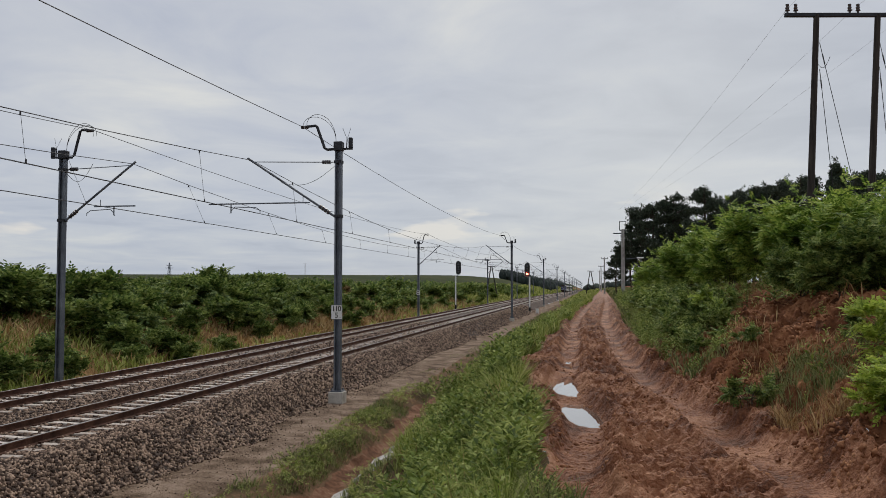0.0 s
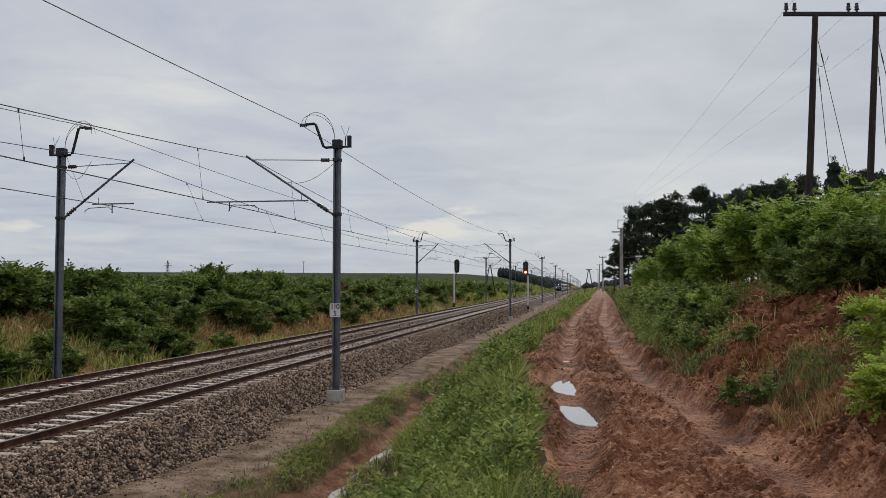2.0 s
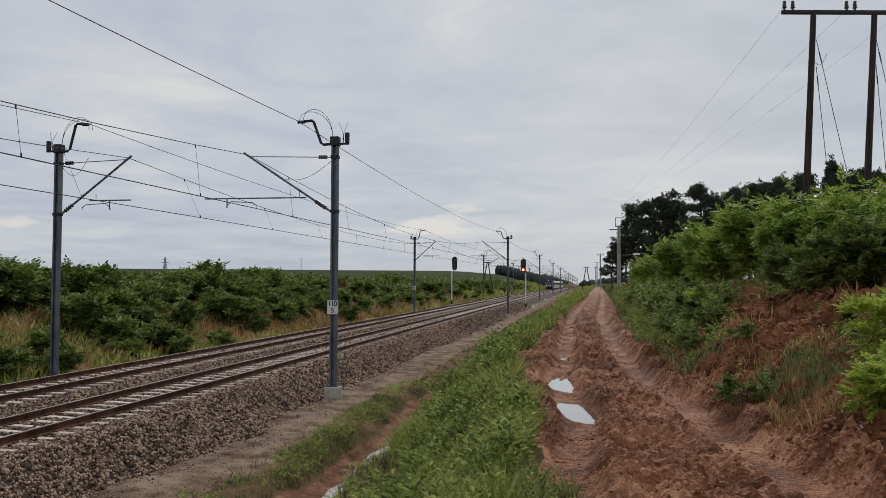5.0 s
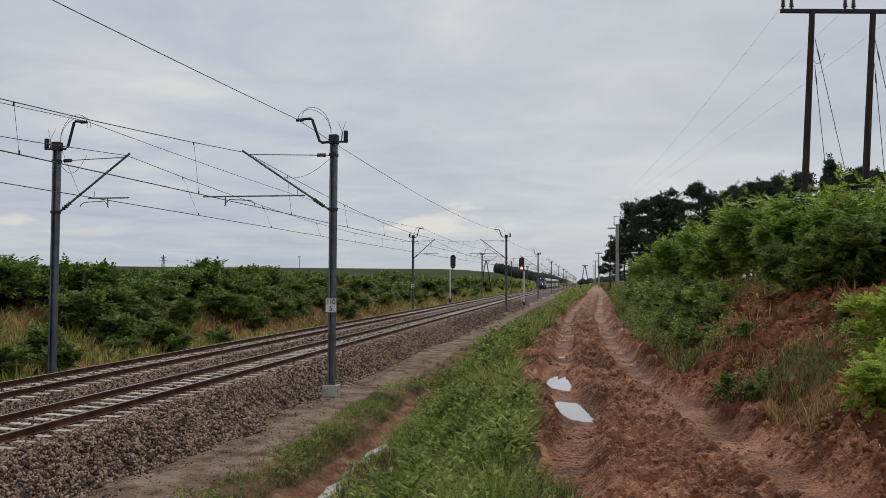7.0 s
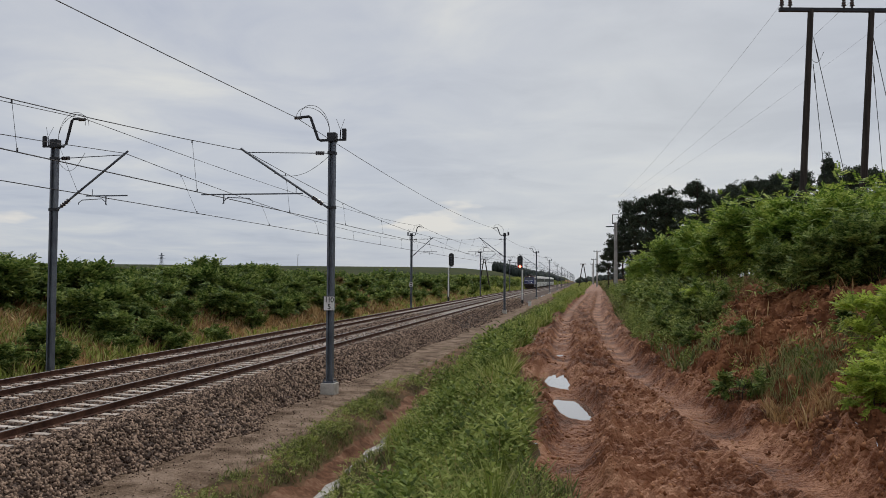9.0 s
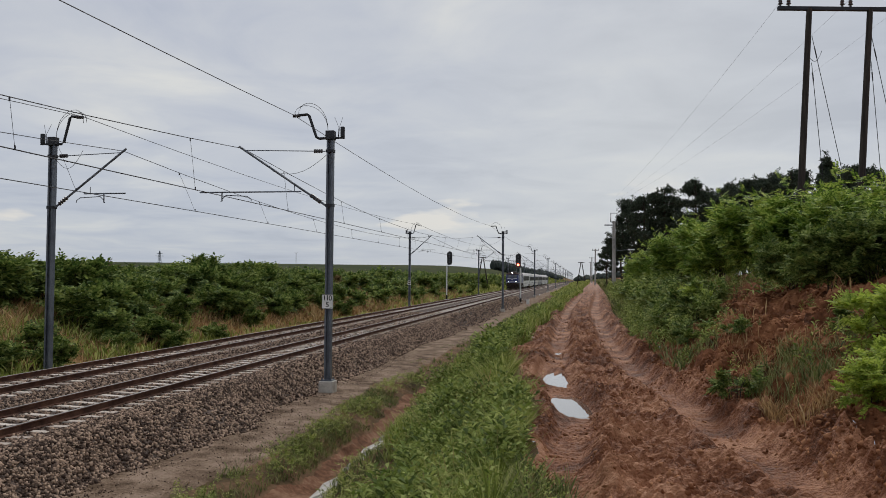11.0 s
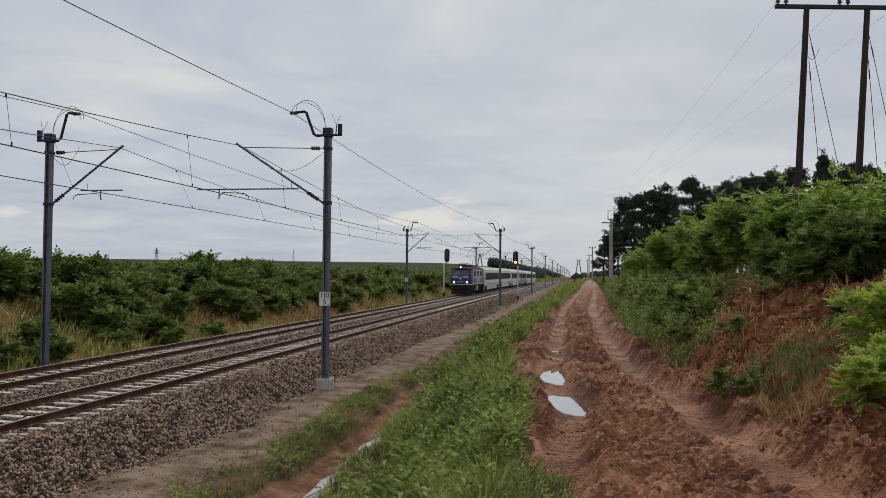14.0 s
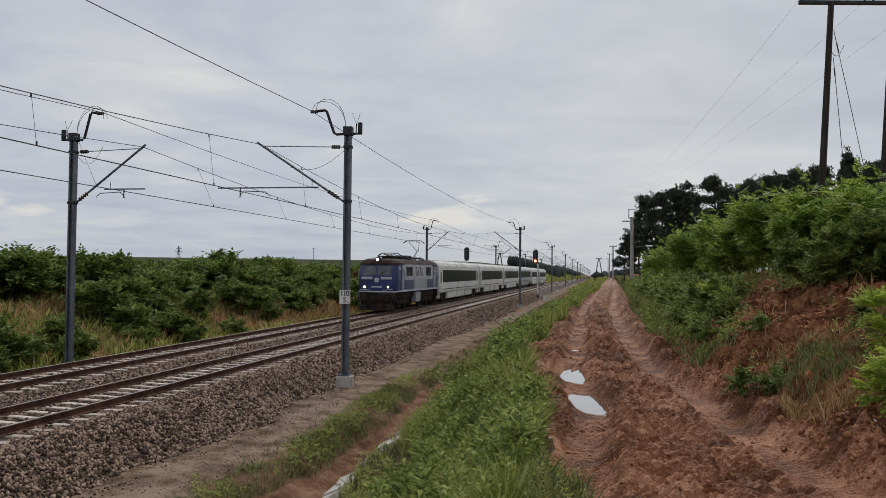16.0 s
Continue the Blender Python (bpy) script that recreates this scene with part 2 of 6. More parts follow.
def lattice_noise(x, y, seed):
    """Smooth value noise on arrays, 0 to 1."""
    xi, yi = np.floor(x).astype(np.int64), np.floor(y).astype(np.int64)
    xf, yf = x - xi, y - yi
    u, v = xf * xf * (3 - 2 * xf), yf * yf * (3 - 2 * yf)

    def h(i, j):
        n = (i * 374761393 + j * 668265263 + seed * 974634777) & 0x7FFFFFFF
        n = ((n ^ (n >> 13)) * 1274126177) & 0x7FFFFFFF
        return ((n ^ (n >> 16)) & 0xFFFF) / 65535.0
    return (h(xi, yi) * (1 - u) + h(xi + 1, yi) * u) * (1 - v) + (h(xi, yi + 1) * (1 - u) + h(xi + 1, yi + 1) * u) * v


def fbm(x, y, seed, octaves=4):
    s, a, tot = 0.0, 1.0, 0.0
    for k in range(octaves):
        s = s + a * lattice_noise(x * 2 ** k + 17.3 * k, y * 2 ** k - 9.1 * k, seed + k)
        tot += a
        a *= 0.5
    return s / tot

# ---- the ground ----
TRACK_NEAR, TRACK_FAR, POLE_NEAR, POLE_FAR = -11.87, -15.87, -8.61, -19.30
SECTION = [(-3000, 3.3), (-120, 3.3), (-60, 3.2), (-38, 3.0), (-32, 2.3), (-24, 0.1), (-21.2, -0.75), (-19.4, -0.62), (-18.3, -0.6), (-17.5, -0.20),
           (-10.25, -0.20), (-9.95, -0.28), (-8.85, -0.97), (-7.0, -1.03), (-6.6, -1.13), (-5.7, -1.55), (-5.05, -1.56), (-4.75, -1.2), (-3.9, -0.6), (-3.1, -0.05), (-2.3, 0.5), (-1.7, 0.92),
           (-1.15, 1.22), (-0.9, 1.2), (1.6, 1.2), (2.05, 1.38), (2.5, 1.68), (3.4, 1.98), (4.2, 2.2), (5.2, 2.65), (6.5, 3.0), (9.0, 3.2), (20, 3.5), (60, 4.5), (3000, 6.5)]


def dip(y):
    """The line falls gently in the distance."""
    return -0.0035 * np.clip(np.asarray(y, float) - 170, 0, 2500) * np.where(np.asarray(y) > 0, 1, 0)


def road_shift(y):
    """The cart track draws away from the railway with distance."""
    return np.interp(y, [0, 4, 8, 10, 12, 14, 16, 18, 21, 25, 30, 38, 50, 88, 200, 400, 900], [1.0, 0.85, 0.65, 0.45, 0.22, 0.02, -0.16, -0.28, -0.35, -0.36, -0.3, -0.18, 0.1, 0.85, 2.6, 5.2, 9.0])


# hollows in the cart track that hold water: x, y, half width, half length, slant
POCKETS = [(-0.54, 15.6, 0.42, 1.40, 0.0), (-0.17, 12.45, 0.38, 1.05, -0.28), (-0.56, 20.8, 0.26, 0.3, 0.0)]


def rut_left(y):
    return np.interp(y, [4, 8, 10, 12.6, 15, 17, 21, 26, 42, 88, 200, 400], [-0.05, -0.12, -0.08, -0.15, -0.45, -0.5, -0.52, -0.6, -0.75, 0.15, 1.9, 4.5])


def rut_right(y):
    return np.interp(y, [4, 7.7, 8.3, 9.6, 11.2, 12.7, 14.9, 19.3, 26, 42, 88, 200, 400], [3.0, 2.14, 1.95, 1.7, 1.53, 1.38, 1.14, 0.86, 0.78, 0.72, 1.75, 3.5, 6.1])


def lumps(x, y, seed):
    """Rounded clods with creases between them, 0 to 1, about one to a unit square."""
    xi, yi = np.floor(x).astype(np.int64), np.floor(y).astype(np.int64)
    best = np.full(np.shape(x), 9.0)
    for i in (-1, 0, 1):
        for j in (-1, 0, 1):
            a, b = xi + i, yi + j
            n = (a * 374761393 + b * 668265263 + seed * 974634777) & 0x7FFFFFFF
            n = ((n ^ (n >> 13)) * 1274126177) & 0x7FFFFFFF
            px, py = (n & 0xFFF) / 4095.0, ((n >> 12) & 0xFFF) / 4095.0
            big = 0.75 + 0.6 * ((n >> 24) & 0x7F) / 127.0
            best = np.minimum(best, np.hypot(a + px - x, b + py - y) / big)
    return np.clip(1 - best ** 1.4, 0, 1)


def ridged(x, y, seed, octaves=3):
    s, a = 0.0, 1.0
    for k in range(octaves):
        s = s + a * (1 - np.abs(2 * lattice_noise(x * 2 ** k + 7.7 * k, y * 2 ** k + 3.1 * k, seed + k) - 1))
        a *= 0.5
    return s / (2 - 2 ** (1 - octaves))


def across(base, y):
    """Where a line of the section runs at y: it draws aside with the cart track, and its edges wander."""
    base, y = np.asarray(base, float), np.asarray(y, float)
    stray = smooth_step(-10.0, -8.9, base) * smooth_step(-0.3, -1.4, base)
    stray = stray * ((fbm(base * 0.25 + 40, y * 0.35, 91, 1) - 0.5) * 0.8 + (fbm(base * 0.6, y * 2.3, 95, 3) - 0.5) * 0.45 * smooth_step(50, 22, y))
    return base + road_shift(y) * smooth_step(-5.2, -1.5, base) + stray


def height(x, y, xs=None):
    """Height of the ground, on arrays. xs: the place across the section, where it is known."""
    x, y = np.asarray(x, float), np.asarray(y, float)
    if xs is None:
        xs = x - road_shift(y) * smooth_step(-5.2, -1.5, x - 0.5 * road_shift(y))
    k = np.array(SECTION)
    z = np.interp(xs, k[:, 0], k[:, 1])
    r = np.hypot(x, y)
    z = z + smooth_step(-30, -60, x) * smooth_step(70, 420, r) * 4.6
    z = z + dip(y) * smooth_step(60, 20, np.abs(x + 10))
    # bank on the high side falls away with distance
    z = z - smooth_step(40, 130, y) * smooth_step(1.5, 6, xs) * 1.7
    amp = np.where(xs < -18.6, 0.25, np.where(xs > 1.6, 0.3, 0.03))
    z = z + amp * (fbm(x * 0.55, y * 0.55, 3) - 0.5) * np.where(np.abs(x) > 90, 0, 1)
    # clods and ruts of the cart track
    on = smooth_step(-1.3, -0.9, xs) * smooth_step(2.5, 1.9, xs)
    near = smooth_step(170, 60, y)
    wander = 0.04 * np.sin(y * 0.83 + 1)
    a, b = x - rut_left(y) + wander, x - rut_right(y) + wander
    in_left, in_right = np.exp(-(np.abs(a) / 0.29) ** 4), np.exp(-(np.abs(b) / (0.30 + 0.12 * smooth_step(12, 8, y))) ** 4)
    inside = np.clip(in_left + in_right, 0, 1)
    rut = 0.085 * in_left + 0.075 * in_right
    rough = ridged(x * 4.2, y * 5.6, 21, 4)
    lip = (0.10 * np.exp(-((a + 0.42) / 0.15) ** 2) + 0.08 * np.exp(-((a - 0.40) / 0.13) ** 2) + 0.09 * np.exp(-((b + 0.42) / 0.14) ** 2) + 0.12 * np.exp(-((b - 0.45) / 0.16) ** 2)) * (0.4 + rough)
    churn = 0.16 * (lumps(x * 3.2 + 0.8 * fbm(x * 3, y * 3, 33, 2), y * 4.6, 5) - 0.6) + 0.11 * (lumps(x * 7.0, y * 8.0, 6) - 0.6) + 0.085 * (lumps(x * 12, y * 13, 10) - 0.6) + (ridged(x * 6, y * 11, 27, 3) - 0.5) * 0.09
    clod = (fbm(x * 1.6, y * 1.2, 11) - 0.5) * 0.12 + churn * (1 - 0.88 * inside) * (0.5 + 1.0 * fbm(x * 0.8, y * 0.6, 36, 2)) + 0.02 * (fbm(x * 9, y * 7, 37, 2) - 0.5) * inside
    tread = 0.035 * np.sin(y * 22 + 4 * fbm(x * 1.5, y * 0.9, 31, 2)) * np.exp(-((a - 0.72) / 0.22) ** 2) * smooth_step(12, 16, y)
    tread = tread + 0.022 * np.sin(y * 30 + 5 * b) * np.exp(-((b - 0.50) / 0.2) ** 2) + 0.010 * np.sin(y * 34 + 9 * np.abs(a)) * in_left + 0.007 * np.sin(y * 34 + 9 * np.abs(b)) * in_right
    tread = tread + 0.02 * np.exp(-((b + 0.07) / 0.035) ** 2) * smooth_step(9, 13, y)
    pocket = sum(np.exp(-(((x - px - k * (y - py)) / rx) ** 2 + ((y - py) / ry) ** 2) ** 1.5) for px, py, rx, ry, k in POCKETS)
    wet = np.clip(pocket * 1.5, 0, 1)
    fingers = 0.06 * np.cos((x + 0.05 * np.sin(y * 2)) * 28) * smooth_step(15.4, 16.6, y) * smooth_step(19, 17.5, y)
    z = z + on * near * (lip * (1 - wet) - rut + (clod + tread) * (1 - 0.8 * np.clip(pocket, 0, 1)) - 0.13 * pocket + wet * (0.06 * (ridged(x * 5, y * 3.2, 71, 3) - 0.62) + fingers))
    z = z + on * 0.09 * np.exp(-((y - 13.95 + 0.4 * (x + 0.3)) / 0.17) ** 2) * np.exp(-((xs + 0.4) / 0.5) ** 2)
    # heaps of dug earth on the bank
    heap = smooth_step(1.5, 2.2, xs) * smooth_step(9, 5, xs) * smooth_step(45, 20, y)
    z = z + heap * ((fbm(x * 1.3, y * 1.3, 41) - 0.45) * 0.5 + (ridged(x * 2.6, y * 2.6, 51, 4) - 0.5) * 0.28 + (ridged(x * 8, y * 8, 57, 2) - 0.5) * 0.06 + (lumps(x * 2.6, y * 2.6, 7) - 0.6) * 0.30 + (lumps(x * 6.0, y * 6.0, 8) - 0.6) * 0.16 + (lumps(x * 12, y * 12, 15) - 0.6) * 0.08)
    # trodden sand and tufted verge
    worn = smooth_step(-8.9, -8.5, xs) * smooth_step(-5.6, -6.2, xs) * smooth_step(45, 25, y)
    z = z + worn * ((fbm(x * 1.6, y * 1.1, 63, 3) - 0.5) * 0.10 + (lumps(x * 5, y * 5, 9) - 0.6) * 0.06 * smooth_step(26, 16, y) * (0.3 + smooth_step(-7.4, -6.6, xs)))
    # the ditch is broken by falls of earth
    dz = smooth_step(-6.9, -6.2, xs) * smooth_step(-4.6, -5.1, xs)
    z = z + dz * (fbm(x * 0.9, y * 0.7, 61) - 0.35) * 0.5
    return z


def lines(spans):
    """Grid lines: from a to b in steps growing from s to e."""
    out = []
    for a, b, s, e in spans:
        n = max(1, int(round((b - a) / ((s + e) / 2))))
        t = np.linspace(0, 1, n, endpoint=False)
        out.append(a + (b - a) * (t * 2 * s / (s + e) + t * t * (e - s) / (s + e)))
    return np.append(np.concatenate(out), spans[-1][1])


Y_FINE = [(-60, 2, 4, 0.6), (2, 9, 0.09, 0.05), (9, 24, 0.05, 0.12), (24, 70, 0.12, 0.4), (70, 300, 0.6, 8), (300, 2600, 10, 200)]
Y_ROAD = [(-60, 2, 4, 0.6), (2, 7, 0.12, 0.035), (7, 22, 0.035, 0.07), (22, 70, 0.08, 0.35), (70, 300, 0.6, 8), (300, 2600, 10, 200)]
Y_MID = [(-60, 4, 3, 0.4), (4, 40, 0.22, 0.3), (40, 130, 0.4, 1.5), (130, 400, 2, 10), (400, 2600, 12, 200)]


def strip(name, xspan, yspan, material, label, category, smooth=True):
    xs, ys = lines(xspan), lines(yspan)
    X, Y = np.meshgrid(xs, ys)
    base = X
    X = across(X, Y)
    Z = height(X, Y, base)
    n, m = X.shape
    idx = np.arange(n * m).reshape(n, m)
    faces = np.stack([idx[:-1, :-1], idx[:-1, 1:], idx[1:, 1:], idx[1:, :-1]], -1).reshape(-1, 4)
    me = mesh_of(name, np.stack([X, Y, Z], -1).reshape(-1, 3).tolist(), faces.tolist(), material, smooth)
    return tagged(new(name, me), label, category, "", "structure")


strip("ground_field", [(-2600, -120, 300, 40), (-120, -37.5, 12, 2)], Y_MID, M_FIELD, "wide flat field beyond the railway cutting", "field")
strip("ground_slope", [(-37.5, -18.5, 0.8, 0.4)], Y_MID, M_DRYGRASS, "cutting slope with dry yellowish grass", "slope")
strip("track_bed", [(-18.5, -8.85, 0.35, 0.2)], Y_MID, M_BALLAST, "grey-brown crushed stone ballast bed", "ballast")
strip("sand_path", [(-8.85, -6.9, 0.14, 0.14)], Y_FINE, M_SAND, "bare sandy path beside the ballast", "path")
strip("ground_verge", [(-6.9, -5.95, 0.12, 0.12)], Y_FINE, M_VERGE, "worn earth verge beside the sandy path", "verge")
strip("ditch", [(-5.95, -4.55, 0.1, 0.1)], Y_FINE, M_DITCH, "shallow ditch of bare reddish earth", "ditch")
strip("ground_inner", [(-4.55, -2.2, 0.1, 0.1)], Y_FINE, M_VERGE, "overgrown slope rising from the ditch", "verge")
strip("ground_shoulder", [(-2.2, -1.12, 0.1, 0.06)], Y_FINE, M_VERGE, "overgrown shoulder between ditch and cart track", "verge")
strip("road", [(-1.12, 2.0, 0.028, 0.032)], Y_ROAD, M_MUD, "rutted red-brown muddy cart track", "dirt road", False)
strip("ground_bank", [(2.0, 4.5, 0.045, 0.06), (4.5, 9, 0.08, 0.25), (9, 60, 0.5, 6), (60, 2600, 10, 400)], Y_FINE, M_BANKSOIL, "raised bank of dug red-brown earth", "bank", False)

# ---- railway tracks ----
RAIL_Y = [-40, 5, 60, 120, 170] + list(range(200, 1500, 50))


def rail_mesh(name, half, outline, material, sides):
    bm = B()
    for s in sides:
        rings = [[bm.verts.new((s * half + x, y, z + float(dip(y)))) for x, z in outline] for y in RAIL_Y]
        n = len(outline)
        for a, b in zip(rings, rings[1:]):
            for i in range(n):
                bm.faces.new((a[i], a[(i + 1) % n], b[(i + 1) % n], b[i]))
        bm.faces.new(rings[0])
        bm.faces.new(rings[-1])
    return bm


RAIL_OUT = [(-0.075, -0.172), (0.075, -0.172), (0.075, -0.16), (0.012, -0.14), (0.012, -0.045), (0.036, -0.03), (0.036, -0.004), (-0.036, -0.004), (-0.036, -0.03), (-0.012, -0.045), (-0.012, -0.14), (-0.075, -0.16)]
HEAD_OUT = [(-0.034, -0.006), (0.034, -0.006), (0.03, 0.0), (-0.03, 0.0)]


def sleeper_data():
    bm = B()
    prof = [(-1.3, -0.17), (-1.28, -0.165), (-0.45, -0.168), (0, -0.185), (0.45, -0.168), (1.28, -0.165), (1.3, -0.17)]
    top = [[bm.verts.new((x, w * (0.10 if abs(x) > 0.3 else 0.085), z)) for x, z in prof] for w in (-1, 1)]
    bot = [[bm.verts.new((x * 1.01, w * 0.14, -0.36)) for x, z in prof] for w in (-1, 1)]
    for i in range(len(prof) - 1):
        bm.faces.new((top[0][i], top[0][i + 1], top[1][i + 1], top[1][i]))
        for t, b in ((top[0], bot[0]), (top[1], bot[1])):
            bm.faces.new((t[i], t[i + 1], b[i + 1], b[i]))
    for i in (0, -1):
        bm.faces.new((top[0][i], top[1][i], bot[1][i], bot[0][i]))
    bmesh.ops.recalc_face_normals(bm, faces=bm.faces)
    me = bpy.data.meshes.new("sleeper")
    bm.to_mesh(me)
    bm.free()
    me.materials.append(M_SLEEPER)
    return me


SLEEPER = sleeper_data()


def railway_track(x):
    tr = tagged(new("railway_track"), "straight railway track, rusty rails on pale concrete sleepers", "railway track", "tracks", "structure")
    tr.location = (x, 0, 0)
    for s in (-1, 1):
        r = part("rail", rail_mesh("rail", 0.7535, RAIL_OUT, M_RAIL, (s,)), M_RAIL, tr, "rusty brown steel rail")
        part("rail_head", rail_mesh("rail_head", 0.7535, HEAD_OUT, M_RAILTOP, (s,)), M_RAILTOP, r, "polished running surface")
    # clips beside the rails, near stretch
    bm = B()
    for k in range(75):
        y = 6 + 0.6 * k
        for c in (-0.7535, 0.7535):
            for d in (-0.1, 0.1):
                box(bm, c + d - 0.035, c + d + 0.035, y - 0.045, y + 0.045, -0.165, -0.135)
    tagged(part("rail_clip", bm, M_RAIL, tr, "rusty spring clips"), kind="stuff")
    v, f = [], []
    src = [tuple(q.co) for q in SLEEPER.vertices]
    pf = [tuple(p.vertices) for p in SLEEPER.polygons]
    for k in list(range(-40, 10)) + list(range(306, 1000)):
        y = 0.6 * k
        o = len(v)
        d = float(dip(y))
        v += [(a, b + y, c + d) for a, b, c in src]
        f += [tuple(i + o for i in p) for p in pf]
    far = new("sleepers_far", mesh_of("sleepers_far", v, f, M_SLEEPER))
    far.parent = tr
    tagged(far, "concrete sleepers further along", kind="stuff")
    return tr


TRACKS = [railway_track(TRACK_NEAR), railway_track(TRACK_FAR)]


# ---- overhead line masts ----
def overhead_mast(side, short=False):
    """side: +1, the arm reaches to -x (mast at the near track); -1, the other way."""
    s = -side
    g = tagged(new("overhead_mast"), "grey galvanised overhead line mast with bracket arm", "overhead mast", "overhead masts")
    bm = B()
    for dx in (-0.085, 0.085):
        box(bm, dx - 0.03, dx + 0.03, -0.105, 0.105, -0.62, 8.0, 0.006)
    box(bm, -0.06, 0.06, -0.012, 0.012, -0.6, 7.98)
    part("column", bm, M_GALV, g, "grey steel H-section column")
    bm = B()
    box(bm, -0.255, 0.255, -0.255, 0.255, -1.4, -0.61, 0.03)
    part("foundation", bm, M_CONCRETE, g, "pale concrete foundation block")
    bm = B()
    box(bm, -0.2, 0.2, -0.2, 0.2, -0.612, -0.57, 0.008)
    for a in (-0.15, 0.15):
        for b in (-0.15, 0.15):
            cyl(bm, (a, b, -0.58), (a, b, -0.5), 0.025, seg=6)
    part("base_plate", bm, M_GALV, g)
    bm = B()
    box(bm, -0.155, 0.155, -0.145, 0.145, 7.74, 8.06, 0.02)
    part("mast_cap", bm, M_DARKSTEEL, g, "dark steel mast cap")
    # cranked arm for the feeder
    bm = B()
    r, up = (1.0, 0.0) if side > 0 else (0.84, 0.16)
    pipe(bm, [(0, 0, 7.82), (s * 0.42 * r, 0, 7.80), (s * 0.52 * r, 0, 7.86), (s * 0.8 * r, 0, 8.62 + up), (s * 0.86 * r, 0, 8.66 + up), (s * 1.15 * r, 0, 8.64 + up)], 0.05, 8)
    arm = part("feeder_arm", bm, M_DARKSTEEL, g, "cranked dark steel feeder arm")
    bm = B()
    for k in range(4):
        cyl(bm, (s * (1.13 * r + 0.07 * k), 0, 8.62 + up), (s * (1.13 * r + 0.04 + 0.07 * k), 0, 8.62 + up), 0.06, seg=10)
    part("insulator", bm, M_CERAMIC, arm, "brown ribbed insulator")
    bm = B()
    box(bm, -s * 0.18, -s * 0.5, -0.04, 0.04, 7.78, 7.84)
    box(bm, -s * 0.36, -s * 0.50, -0.06, 0.06, 7.84, 8.2, 0.02)
    cyl(bm, (-s * 0.28, 0, 7.84), (-s * 0.3, 0, 8.15), 0.02, seg=6)
    part("arrester", bm, M_DARKSTEEL, g, "dark surge arrester box")
    bm = B()
    for dx in (-0.18, 0.12):
        cyl(bm, (-s * 0.3, 0, 8.15), (-s * (0.3 + dx), 0.05, 8.55), 0.007, seg=5)
    part("bird_spike", bm, M_WIRE, g)
    bm = B()
    for c, w in ((0.55, 0.62), (0.62, 0.55)):
        pipe(bm, [(s * (0.1 + w * (1 - math.cos(t * math.pi)) / 1.0), 0.02, 7.95 + c * 1.25 * math.sin(t * math.pi) ** 0.8 + 0.62 * t) for t in np.linspace(0, 1, 12)], 0.009, 5)
    if side > 0:
        pipe(bm, [(s * (0.12 + 2.0 * t), 0.03, 7.25 - 0.58 * t - 0.33 * math.sin(math.pi * t)) for t in np.linspace(0, 1, 10)], 0.008, 5)
    else:
        pipe(bm, [(s * (0.1 + 1.1 * t), 0.03, 7.25 - 0.5 * math.sin(math.pi * t) + 0.3 * t) for t in np.linspace(0, 1, 10)], 0.008, 5)
    part("jumper_cable", bm, M_WIRE, g, "thin looping jumper cables")
    # cantilever: its reach changes from mast to mast, so that the wire zigzags
    tip = (3.38 if side > 0 else 2.95) - (0.45 if short else 0.0)
    bm = B()
    cyl(bm, (s * 0.14, 0, 5.45), (s * tip, 0, 7.58), 0.042, seg=8)
    tube = part("bracket_tube", bm, M_GALV, g, "slanting bracket tube")
    bm = B()
    for t in (0.06, 0.09, 0.12, 0.15):
        p = Vector((s * 0.14, 0, 5.45)).lerp(Vector((s * tip, 0, 7.58)), t)
        q = Vector((s * 0.14, 0, 5.45)).lerp(Vector((s * tip, 0, 7.58)), t + 0.018)
        cyl(bm, p, q, 0.075, seg=10)
    part("insulator", bm, M_CERAMIC, tube, "brown ribbed insulator")
    bm = B()
    cyl(bm, (s * 0.15, 0, 7.35), (s * (tip - 0.2), 0, 7.44), 0.016, seg=6)
    rod = part("top_rod", bm, M_GALV, g, "thin steel tie rod")
    bm = B()
    for k in range(4):
        cyl(bm, (s * (0.3 + 0.08 * k), 0, 7.355 + 0.002 * k), (s * (0.345 + 0.08 * k), 0, 7.358 + 0.002 * k), 0.07, seg=10)
    part("insulator", bm, M_CERAMIC, rod, "brown ribbed insulator")
    bm = B()
    a, b = (1.05, 4.85) if side > 0 else (1.0, 3.2)
    if side < 0:
        a, b = 1.3, 2.95
    b -= 0.7 if short and side > 0 else 0.0
    cyl(bm, (s * a, 0, 5.95), (s * b, 0, 5.95), 0.026, seg=7)
    cyl(bm, (s * (a + 0.25), 0, 5.95), (s * (a + 0.25), 0, 6.2), 0.012, seg=6)
    part("register_tube", bm, M_GALV, g, "level registration tube")
    bm = B()
    e = b - 0.85
    pipe(bm, [(s * e, 0, 5.95), (s * e, 0, 5.62), (s * (e + 0.04), 0, 5.62)], 0.022, 6)
    pipe(bm, [(s * e, 0, 5.70), (s * (e - 0.15), 0, 5.84), (s * (e - 0.95), 0, 5.80), (s * (e - 1.1), 0, 5.70), (s * (e - 1.1), 0, 5.62)], 0.016, 6)
    part("steady_arm", bm, M_GALV, g, "light steady arm holding the contact wire")
    for z in (5.45, 7.35):
        part("clamp", box(B(), -0.135, 0.135, -0.125, 0.125, z - 0.05, z + 0.05), M_DARKSTEEL, g)
    return g


